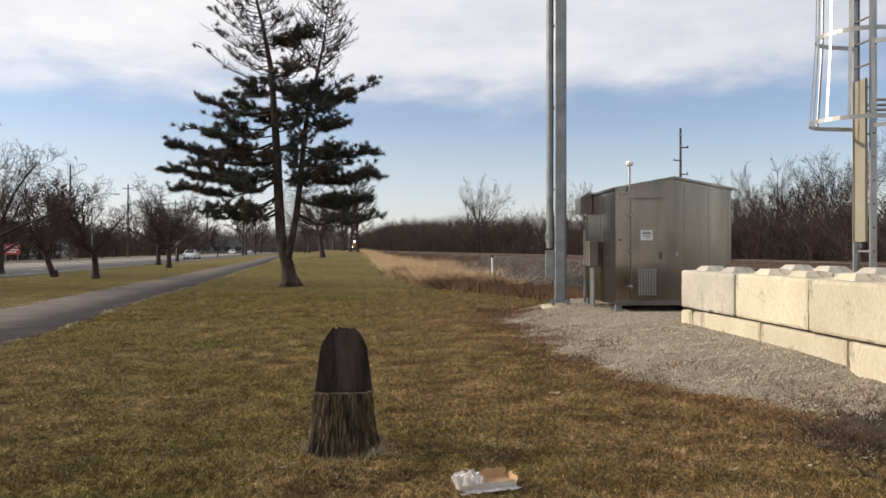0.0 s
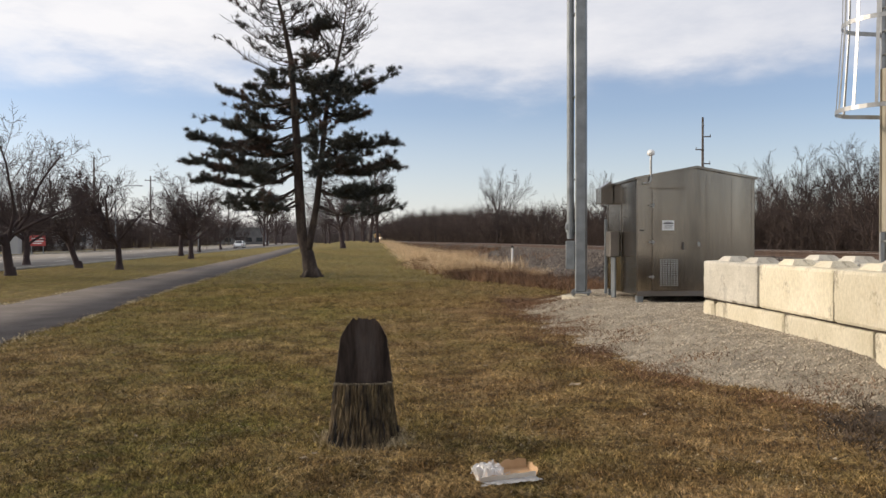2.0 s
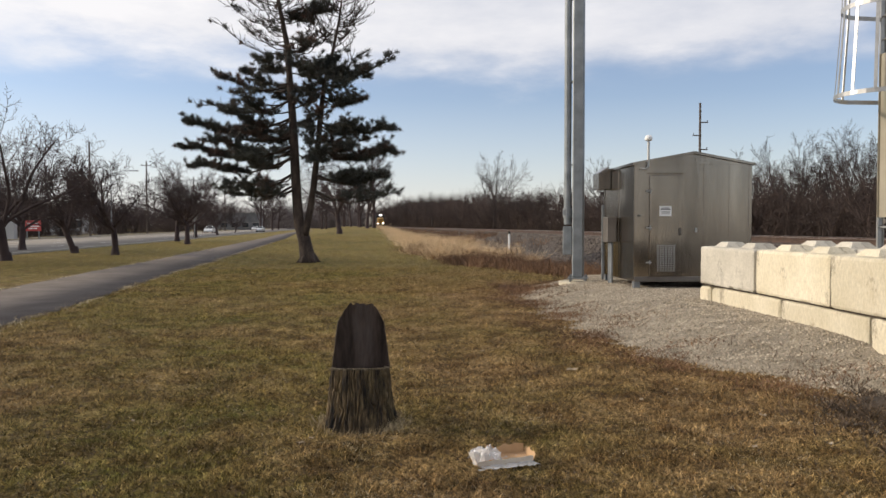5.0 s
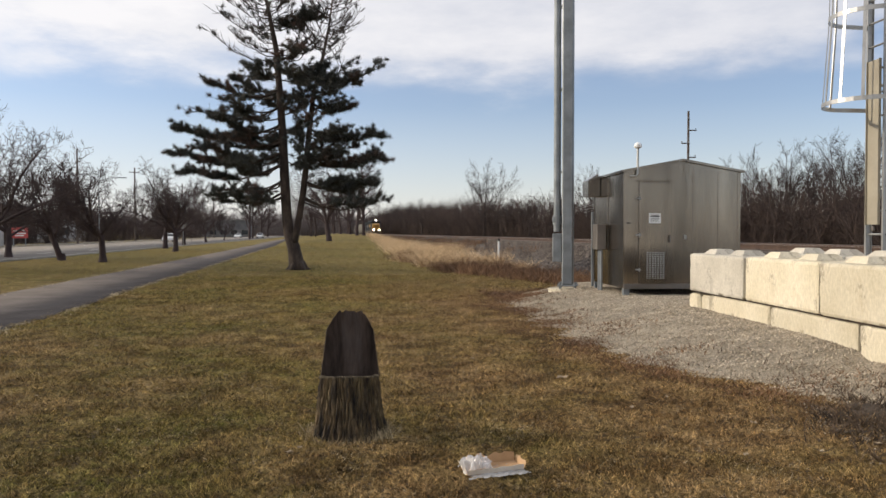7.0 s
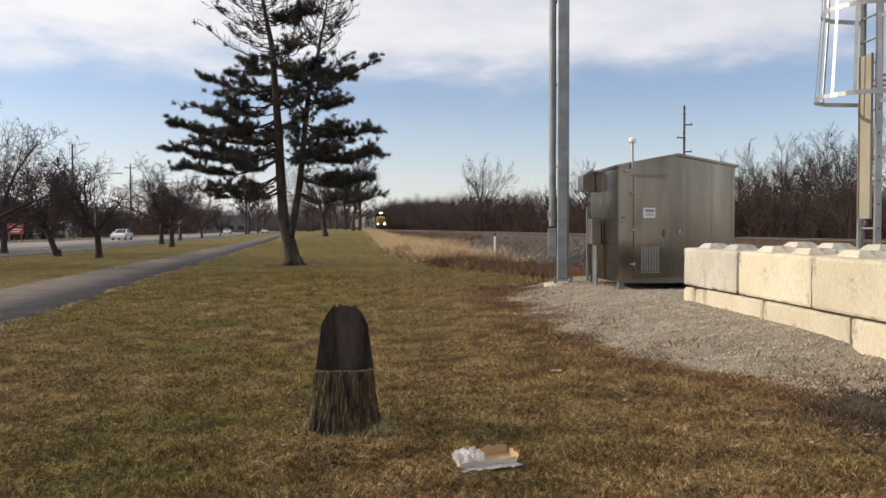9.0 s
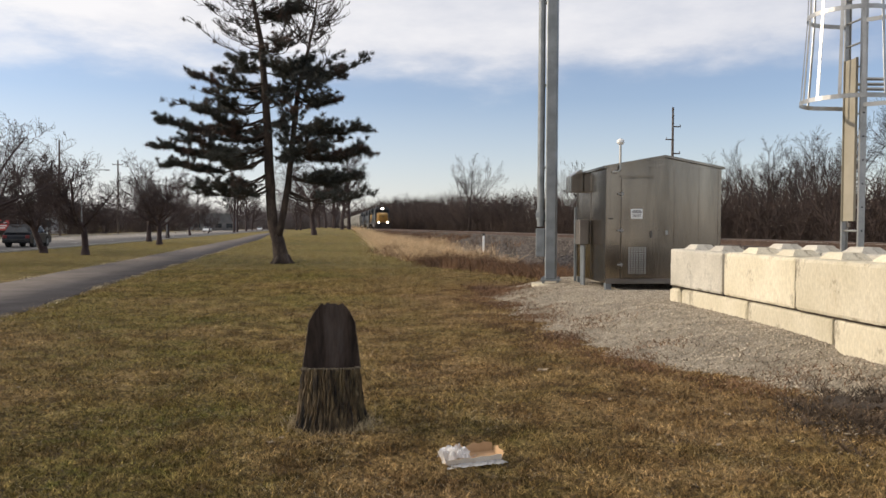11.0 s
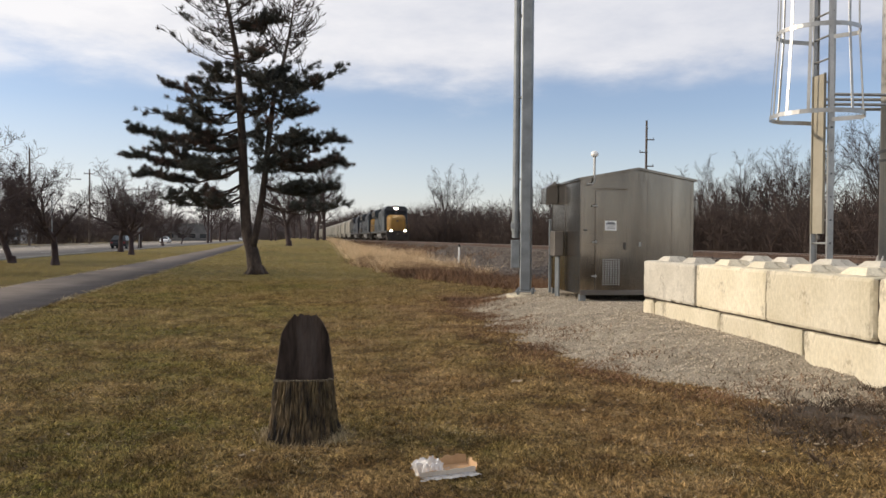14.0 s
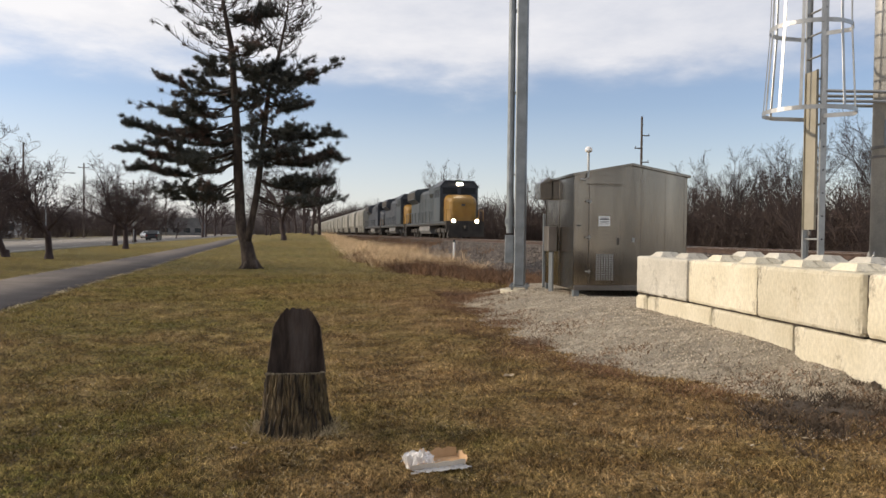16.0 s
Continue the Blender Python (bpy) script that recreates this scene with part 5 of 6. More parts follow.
# trees standing out of the scrub beyond the railway
fan = [tree_meshes(31, 3.2, 0.17, FAN, "twig_far", "twig_far"), tree_meshes(32, 3.0, 0.15, FAN, "twig_far", "twig_far"), tree_meshes(33, 3.4, 0.16, FAN, "twig_far", "twig_far")]
for k, (x, y, s) in enumerate([(18.4, 117, 1.75), (23.0, 74, 1.22), (21.5, 70, 0.98), (24.6, 43, 0.92), (27.5, 45, 1.02), (25.8, 39, 0.98), (30.0, 47, 1.08), (27.0, 34, 1.02), (30.0, 36, 1.12), (28.5, 56, 0.98), (26.0, 60, 0.86),
                               (31.5, 31, 1.08), (27.5, 51, 0.8), (20.0, 104, 0.98), (20.8, 96, 0.85), (24.0, 66, 0.8), (33, 41, 1.0), (22.5, 84, 0.8),
                               (14.5, 190, 1.35), (13.0, 235, 1.5), (10.5, 290, 1.7), (33.5, 27, 1.2), (29.5, 29, 1.0)]):
    plant("scrub_tree", fan[k % 3], x, y, 0.93 * s, 47 * k, "bare grey-brown tree rising out of the scrub beyond the track", "tree", "trees in the scrub beyond the track", 1.12)


def shrub(seed, stems, twigs):
    """A multi-stemmed shrub about one metre high, as tapered spikes."""
    r = np.random.default_rng(seed)
    segs = []
    for _ in range(stems):
        p = np.array([r.normal(0, 0.16), r.normal(0, 0.16), 0.0])
        d = np.array([r.normal(0, 0.28), r.normal(0, 0.28), 1.0])
        d /= np.linalg.norm(d)
        h = r.uniform(0.55, 1.0)
        rad = 0.0065
        for i in range(3):
            q = p + d * h / 3
            segs.append((*p, *q, rad * (1 - .28 * i), rad * (1 - .28 * (i + 1))))
            for _ in range(twigs):
                e = d + r.normal(0, 0.55, 3)
                e /= np.linalg.norm(e)
                b = p + (q - p) * r.random()
                c = b + e * h * r.uniform(0.12, 0.36)
                segs.append((*b, *c, 0.0042, 0.001))
            p = q
            d = d + r.normal(0, 0.14, 3)
            d /= np.linalg.norm(d)
    return spikes(segs, 3)


shrubs = [shrub(k, 13, 8) for k in range(5)]


def thicket(name, places, material, label, category):
    """Many shrubs joined: rows of x, y, height, width factor."""
    V, F, k = [], [], 0
    for i, (x, y, h, w) in enumerate(places):
        v, f = shrubs[i % 5]
        a = rng.uniform(0, 6.28)
        c, s = math.cos(a), math.sin(a)
        vx = (v[:, 0] * c - v[:, 1] * s) * h * w + x
        vy = (v[:, 0] * s + v[:, 1] * c) * h * w + y
        V.append(np.stack([vx, vy, v[:, 2] * h + gz(x, y) - 0.1], 1))
        F.append(f + k)
        k += len(v)
    ob = new(name, raw_mesh(name, np.concatenate(V), np.concatenate(F), material))
    return tagged(ob, label, category, kind="stuff")


rows = []
for u0, n in ((9.5, 150), (11.5, 150), (14, 140), (18, 130)):
    for i in range(n):
        y = 4 + 700 * ((i + rng.random()) / n) ** 2.0
        h = (2.5 + 0.025 * min(y, 330)) * rng.uniform(0.6, 1.25) * (1.0 + 0.012 * (u0 - 9.5))
        rows.append((track_x(y) + u0 + rng.normal(0, 0.7) + 0.9 * h * 0.25, y, h, 1.25))
for i in range(150):
    y = 12 + 70 * rng.random()
    rows.append((track_x(y) + rng.uniform(9.5, 17), y, rng.uniform(2.5, 3.7), 1.35))
thicket("scrub", rows, "brush", "dense leafless brown scrub along the railway", "scrub")
rows = []
for i in range(270):
    x = -230 + 225 * (i + rng.random()) / 270
    rows.append((x, 330 + rng.uniform(0, 150) + 0.25 * (x + 230), rng.uniform(9, 15), 1.2))
for i in range(60):
    y = 120 + 220 * (i + rng.random()) / 60
    rows.append((road_x(y, 62) + rng.uniform(-30, 0), y, rng.uniform(7, 12), 1.3))
for i in range(30):
    rows.append((rng.uniform(-60, 30), 560 + rng.uniform(0, 140), rng.uniform(10, 17), 1.6))
thicket("far_woods", rows, "haze_wood", "leafless woods in the distance, greyed by haze painted into their colour", "woods")
rows = []
for i in range(80):
    y = 60 + 190 * rng.random()
    rows.append((road_x(y, 25) + rng.uniform(-5, 3), y, rng.uniform(2.0, 6.0), 1.4))
thicket("roadside_bushes", rows, "brush", "bare brown bushes beyond the road", "bushes")

# ---- the two-stemmed pine ----


def pine():
    x0, y0 = -2.6, 31.9
    t = thing("pine_tree", Matrix.Translation((x0, y0, gz(x0, y0) - 0.03)) @ pose(0, 0, 0, 0, 0, -4), "mature two-stemmed pine with dark green needles and bare upper limbs", "tree")
    r = random.Random(5)
    T1 = [(0.0, 0, -0.1), (-0.05, 0, 0.3), (-0.16, 0, 0.96), (-0.38, 0.05, 1.6), (-0.46, .08, 2.6), (-0.53, .1, 3.8), (-0.58, .12, 5.2), (-0.70, .12, 7.0), (-0.84, .1, 8.9), (-1.18, .05, 10.7), (-1.55, 0, 12.2), (-1.7, 0, 13.0)]
    R1 = [0.40, 0.31, 0.26, 0.215, 0.20, 0.19, 0.17, 0.14, 0.11, 0.07, 0.04, 0.015]
    T2 = [(-0.12, -0.08, 1.15), (-0.02, -0.12, 1.6), (0.08, -0.14, 2.1), (0.24, -0.12, 3.06), (0.38, -0.1, 4.3), (0.50, -0.1, 5.6), (0.68, -0.08, 7.2), (1.05, -.05, 8.6), (1.32, 0, 10.0), (1.5, 0.05, 11.6)]
    R2 = [0.15, 0.14, 0.135, 0.13, 0.12, 0.11, 0.09, 0.065, 0.04, 0.015]
    g = Geo().tube(T1, R1, 12)
    for a in range(5):
        w = 6.283 * a / 5 + 0.4
        g.tube([(0.18 * math.cos(w), 0.18 * math.sin(w), 0.34), (0.36 * math.cos(w), 0.36 * math.sin(w), 0.08), (0.58 * math.cos(w), 0.58 * math.sin(w), -0.06)], [0.13, 0.10, 0.04], 7)
    part("trunk", g, "pine_bark", t, smooth=True)
    part("second_trunk", Geo().tube(T2, R2, 10), "pine_bark", t, smooth=True)

    def at(T, z):
        for a, b in zip(T[:-1], T[1:]):
            if a[2] <= z <= b[2]:
                return Vector(a).lerp(Vector(b), (z - a[2]) / (b[2] - a[2]))
        return Vector(T[-1])
    limbs, tufts = [], []

    def limb(p0, p1, leaf, rad, lush=1.0, up=0.17, reach=0.43, bare=0.25):
        """A limb that sags, turns up at its end, and carries side shoots with needle tufts."""
        n, length = 9, (p1 - p0).length
        pts = []
        for i in range(n + 1):
            k = i / n
            w = Vector((r.gauss(0, .05), r.gauss(0, .05), r.gauss(0, .03))) * min(1, 3 * k)
            pts.append(p0.lerp(p1, k) + Vector((0, 0, -0.11 * length * math.sin(math.pi * min(1, k * 1.15)) + 0.06 * length * max(0, k - 0.8))) + w)
        for i in range(n):
            limbs.append((*pts[i], *pts[i + 1], rad * (1 - 0.82 * i / n), rad * (1 - 0.82 * (i + 1) / n)))
        m = int((5 + length * 11) * lush)
        for j in range(m):
            k = min(0.999, bare + (1 - bare) * (j + r.random()) / m)
            i = int(k * n)
            b = pts[i].lerp(pts[i + 1], k * n - i)
            along = (pts[i + 1] - pts[i]).normalized()
            s = Vector((-along.y, along.x, 0)).normalized() * (1 if j % 2 else -1)
            e = (along * r.uniform(0.4, 1.0) + s * r.uniform(0.15, 0.9) + Vector((0, 0, r.gauss(up, 0.12)))).normalized()
            ln = reach * r.uniform(0.6, 1.5) * (1.3 - 0.55 * k)
            c = b
            for w in range(2):
                c2 = c + e * ln / 2
                limbs.append((*c, *c2, 0.013 - 0.003 * w, 0.010 - 0.003 * w))
                if r.random() < leaf:
                    tufts.append((*c2, *e))
                if leaf < 0.4 or r.random() < 0.5:
                    e2 = (e + Vector((r.gauss(0, .6), r.gauss(0, .6), r.gauss(up, .3)))).normalized()
                    c3 = c2 + e2 * ln * r.uniform(0.3, 0.7)
                    limbs.append((*c2, *c3, 0.009, 0.005))
                    if r.random() < leaf:
                        tufts.append((*c3, *e2))
                c = c2
                e = (e + Vector((r.gauss(0, .2), r.gauss(0, .2), 0.6 * up))).normalized()
        if leaf > 0.2:
            tufts.append((*pts[-1], *along))

    def tier(T, z0, dx, z1, leaf, lush=1.0, bare=0.25, fans=(-0.75, 0.6)):
        """One limb sideways and shorter ones fanning out fore and aft at the same height."""
        p = at(T, z0)
        side = 1 if dx > 0 else -1
        limb(p, Vector((dx, p.y + r.uniform(-.3, .3), z1)), leaf, 0.055, lush, bare=bare)
        for a in fans:
            a = a * r.uniform(0.8, 1.3)
            ln = abs(dx - p.x) * r.uniform(0.62, 0.9)
            limb(p + Vector((0, 0, r.uniform(-.15, .1))), p + Vector((side * ln * math.cos(a), ln * math.sin(a), (z1 - z0) * 0.8 + r.uniform(-.12, .12))), leaf, 0.042, lush * 0.9, bare=bare)
    for z0, dx, z1, leaf, lush, bare in ((7.2, -3.6, 7.45, .9, .7, .35), (6.6, -4.4, 6.35, .35, .6, .3), (5.9, -4.8, 5.55, 1, 1.0, .3), (5.3, -3.6, 5.2, .8, .7, .3), (4.75, -4.85, 4.6, 1, 1.0, .3),
                                         (4.35, -4.5, 3.85, 1, .9, .4), (3.7, -3.6, 3.0, .75, .6, .45), (3.2, -2.9, 2.75, .7, .7, .3)):
        tier(T1, z0, dx, z1, leaf, lush, bare)
    for z0, dx, z1, leaf, lush, bare in ((7.7, 3.4, 8.25, .25, .6, .5), (7.6, 2.3, 7.6, 1, 1.1, .1), (6.7, 2.1, 6.5, .75, .8, .2), (5.7, 3.3, 5.35, .95, .9, .3), (5.0, 2.4, 5.0, .5, .7, .2), (4.6, 3.4, 4.5, 1, 1.2, .15),
                                         (3.6, 3.1, 3.45, .95, 1.0, .3), (2.9, 3.6, 2.75, .4, .5, .45)):
        tier(T2, z0, dx, z1, leaf, lush, bare)
    # short leafy limbs between the stems and fore and aft
    for k in range(24):
        z = 4.3 + 4.3 * k / 23
        a = r.choice((-1, 1)) * math.pi / 2 + r.uniform(-.9, .9)
        p = at(T1 if k % 3 else T2, z)
        ln = r.uniform(1.0, 2.3)
        limb(p, p + Vector((ln * math.cos(a), ln * math.sin(a), r.uniform(-.15, .3))), .8, 0.035, .8)
    for z, dx in ((8.0, 1.1), (7.7, 0.9), (10.0, 0.8), (9.9, 0.5)):
        limb(at(T1, z), Vector((dx, r.uniform(-.3, .3), z + .1)), .9, 0.03, 1.2, bare=.1)
    # bare, upswept limbs of the two tops
    for k in range(46):
        z = 8.3 + 4.3 * k / 45
        a = (math.pi if k % 2 else 0.0) + r.gauss(0, 0.75)
        ln = max(0.5, (2.9 - 0.48 * (z - 8.3)) * r.uniform(.55, 1.1)) * (1.0 if k % 2 else 0.75)
        p = at(T1, z)
        limb(p, p + Vector((ln * math.cos(a), ln * math.sin(a), ln * r.uniform(.25, .6))), 0.06 if z < 10.8 else 0.02, 0.026, .6, 0.22, 0.36, 0.2)
    for k in range(38):
        z = 8.5 + 2.9 * k / 37
        a = r.uniform(0, 6.283)
        ln = (1.75 - 0.35 * (z - 8.5)) * r.uniform(.55, 1.1)
        p = at(T2, z)
        limb(p, p + Vector((ln * math.cos(a), ln * math.sin(a), ln * r.uniform(.45, .95))), 0.01, 0.022, .6, 0.3, 0.34, 0.2)
    part("limb_work", raw_mesh("limb_work", *spikes(limbs, 5), "pine_bark"), None, t)
    # needle tufts
    T = np.array(tufts)
    per = 64
    n = len(T)
    c = np.repeat(T[:, :3], per, 0)
    ax = np.repeat(T[:, 3:], per, 0)
    d = ax * 0.5 + rng.normal(0, 0.7, (n * per, 3))
    d[:, 2] += 0.15
    d /= np.linalg.norm(d, axis=1, keepdims=True)
    ln = rng.uniform(0.12, 0.22, (n * per, 1))
    c = c + ax * rng.uniform(-0.07, 0.05, (n * per, 1)) + rng.normal(0, 0.02, (n * per, 3))
    sd_ = np.cross(d, rng.normal(0, 1, d.shape))
    sd_ /= np.linalg.norm(sd_, axis=1, keepdims=True)
    w = 0.0080
    v = np.stack([c - sd_ * w, c + sd_ * w, c + d * ln], 1).reshape(-1, 3)
    part("needles", raw_mesh("needles", v, np.arange(3 * n * per).reshape(-1, 3), "needle"), None, t, "dark green and brownish needle tufts")


pine()

# ---- poles, marker, sign, buildings ----


def utility_pole(x, y, h, arms, label):
    t = thing("utility_pole", Matrix.Translation((x, y, gz(x, y) - 0.1)), label, "utility pole", "utility poles")
    part("pole", Geo().tube([(0, 0, 0), (0, 0, h)], [0.17, 0.11], 10), "pole_wood", t)
    for z, a, b in arms:
        part("crossarm", Geo().box(((a + b) / 2, -0.12, z), (b - a, 0.10, 0.12), 0.01), "pole_wood", t)
        for xx in (a + 0.08, b - 0.08):
            part("insulator", Geo().tube([(xx, -0.12, z + 0.05), (xx, -0.12, z + 0.24)], [0.04, 0.06], 8), "galv", t)


for x, y in ((-38.4, 110), (-39.6, 141), (-41.4, 185), (-43.6, 235), (-36.5, 66)):
    utility_pole(x, y, 13.0, ((12.2, -0.9, 0.9),) if y > 120 else ((12.6, -0.1, 0.1),), "dark wooden utility pole beyond the road")
utility_pole(35.0, 81.0, 14.4, ((13.5, -0.1, 0.1), (12.3, -0.1, 0.85), (10.9, -0.85, 0.1), (9.4, -0.1, 0.8)), "weathered wooden pole with staggered side arms beyond the track")
utility_pole(52.0, 190.0, 14.4, ((12.3, -0.1, 0.85), (10.9, -0.85, 0.1)), "weathered wooden pole with staggered side arms beyond the track")


def street_lamp(x, y):
    t = thing("street_lamp", Matrix.Translation((x, y, gz(x, y) - 0.1)), "grey street lamp with a long arm over the road", "street lamp")
    part("pole", Geo().tube([(0, 0, 0), (0, 0, 8.8)], [0.09, 0.06], 8), "galv", t)
    part("arm", Geo().tube([(0, 0, 8.7), (1.6, 0, 9.1), (3.0, 0, 9.15)], 0.045, 6), "galv", t)
    part("head", Geo().box((3.3, 0, 9.12), (0.7, 0.28, 0.14), 0.04), "galv", t)


street_lamp(-35.6, 110)


def marker_post():
    x, y = 7.76, 44.0
    t = thing("marker_post", Matrix.Translation((x, y, 0.02)), "slim white marker post with a black cap beside the ballast", "marker post")
    part("post", Geo().tube([(0, 0, -0.1), (0, 0, 1.0)], 0.058, 10), "white", t)
    part("cap", Geo().tube([(0, 0, 1.001), (0, 0, 1.15)], 0.066, 10), "black", t)


marker_post()


def building(name, x, y, w, d, h, turn, wall, label, bays, storeys, sill, win_h, win_w, extra=None):
    t = thing(name, Matrix.Translation((x, y, gz(x, y) - 0.1)) @ pose(0, 0, 0, 0, 0, turn), label, "building")
    part("wall", Geo().box((0, d / 2, h / 2), (w, d, h), 0.03), wall, t)
    part("roof", Geo().box((0, d / 2, h + 0.18), (w + 0.6, d + 0.6, 0.34), 0.04), "roof", t)
    for s in range(storeys):
        for b in range(bays):
            xx = -w / 2 + w * (b + 0.5) / bays
            wi = part("window", Geo().box((xx, -0.03, sill + win_h / 2 + 3.2 * s), (win_w, 0.10, win_h), 0.0), "window", t)
            part("lintel", Geo().box((xx, -0.05, sill + win_h + 0.06 + 3.2 * s), (win_w + 0.16, 0.16, 0.12)), "kerb", wi)
            part("sill", Geo().box((xx, -0.05, sill - 0.06 + 3.2 * s), (win_w + 0.16, 0.18, 0.12)), "kerb", wi)
    if extra:
        ex, ew, ed, eh = extra
        part("upper_storey", Geo().box((ex, ed / 2 + 0.4, h + eh / 2), (ew, ed, eh), 0.03), wall, t)
        part("upper_roof", Geo().box((ex, ed / 2 + 0.4, h + eh + 0.15), (ew + 0.5, ed + 0.5, 0.3), 0.04), "roof", t)
    return t


building("brick_building", -66, 112, 30, 18, 5.6, 8, "brick_dark", "low dark brick building with a raised upper part", 7, 1, 1.0, 1.7, 2.0, (3.0, 7, 7, 2.4))
building("white_building", -85, 205, 24, 14, 5.0, 6, "render_white", "low white commercial building with a dark window band", 3, 1, 1.2, 1.7, 6.0)
building("white_building", -104, 185, 20, 12, 5.4, 6, "render_white", "low white commercial building with small dark windows", 5, 1, 1.0, 1.6, 1.4)
building("long_building", -58, 290, 34, 14, 6.0, 4, "roof", "long low grey building beyond the road", 9, 1, 1.0, 1.7, 2.2)


def red_sign():
    x, y = -38.6, 92.5
    t = thing("road_sign_board", Matrix.Translation((x, y, gz(x, y))) @ pose(0, 0, 0, 0, 0, 22), "red signboard with pale bars beside a white pillar", "sign")
    part("board", Geo().box((0, 0, 1.5), (1.7, 0.16, 1.2), 0.02), "red", t)
    for z, w in ((1.75, 1.2), (1.45, 1.3), (1.2, 0.9)):
        part("lettering_bar", Geo().box((0, -0.085, z), (w, 0.012, 0.13)), "white", t)
    for s in (-0.6, 0.6):
        part("leg", Geo().box((s, 0, 0.45), (0.12, 0.12, 0.95)), "galv", t)
    p = thing("pillar", Matrix.Translation((x - 1.9, y - 1.0, gz(x, y))), "white rendered pillar at an entrance", "pillar")
    part("shaft", Geo().box((0, 0, 1.4), (0.9, 0.9, 2.9), 0.03), "render_white", p)
    part("capstone", Geo().box((0, 0, 2.9), (1.1, 1.1, 0.16), 0.03), "kerb", p)


red_sign()


def small_sign(x, y):
    t = thing("road_sign", Matrix.Translation((x, y, gz(x, y))), "small road sign seen edge-on on a thin post", "sign")
    part("post", Geo().tube([(0, 0, -0.1), (0, 0, 2.6)], 0.04, 6), "galv", t)
    part("plate", Geo().box((0, 0.05, 2.25), (0.5, 0.02, 0.6), 0.004), "steel_dark", t)


small_sign(-19.6, 88)
# ---- small litter on the lawn ----


def dead_leaf(x, y, s, turn):
    v = [(-.5, 0, .1), (-.2, .3, .25), (.25, .24, .05), (.55, 0, .22), (.2, -.3, .1), (-.22, -.26, .3), (0, 0, .02)]
    v = [(a * s, b * s, c * s * 0.6) for a, b, c in v]
    v2 = [(a, b, c - 0.004) for a, b, c in v]
    f = [(i, (i + 1) % 6, 6) for i in range(6)] + [(7 + (i + 1) % 6, 7 + i, 13) for i in range(6)] + [(i, i + 7, (i + 1) % 6 + 7, (i + 1) % 6) for i in range(6)]
    ob = part("dead_leaf", Geo().add(v + v2, f), "leaf", at=Matrix.Translation((x, y, gz(x, y) + 0.02)) @ pose(0, 0, 0, 8, -6, turn))
    tagged(ob, "pale curled dead leaf lying on the grass", "leaf", "dead leaves on the lawn")


for x, y, s, a in ((2.02, 7.82, 0.20, 10), (2.3, 6.55, 0.09, 60), (3.05, 5.9, 0.10, 120), (-0.48, 5.35, 0.09, 200), (-0.42, 5.46, 0.06, 20), (2.55, 5.05, 0.08, 40), (2.75, 6.9, 0.07, 90), (-2.9, 7.4, 0.06, 0),
                   (1.3, 9.2, 0.08, 33), (0.3, 8.1, 0.06, 77), (-1.8, 6.1, 0.06, 130), (3.6, 5.2, 0.09, 160), (-3.4, 10.5, 0.08, 15), (-9.6, 47, 0.35, 0)):
    dead_leaf(x, y, 0.65 * s, a)

# ---- the train ----


def bogie(parent, y, axles, gap, r):
    """A side-framed truck with its wheelsets."""
    b = part("bogie_frame", Geo().box((-1.08, y, 0.62), (0.16, gap * (axles - 1) + 1.1, 0.34), 0.04).box((1.08, y, 0.62), (0.16, gap * (axles - 1) + 1.1, 0.34), 0.04)
             .box((0, y, 0.72), (2.1, 0.5, 0.26), 0.03), "under", parent)
    for k in range(axles):
        yy = y + (k - (axles - 1) / 2) * gap
        g = Geo()
        for s in (-0.79, 0.79):
            g.tube([(s - 0.065, yy, r), (s + 0.065, yy, r)], r, 20).tube([(s - 0.09, yy, r), (s - 0.05, yy, r)], r + 0.025, 20)
        g.tube([(-1.15, yy, r), (1.15, yy, r)], 0.09, 8)
        for s in (-1.17, 1.17):
            g.box((s, yy, r + 0.06), (0.14, 0.34, 0.34), 0.03)
        part("wheelset", g, "under", b)


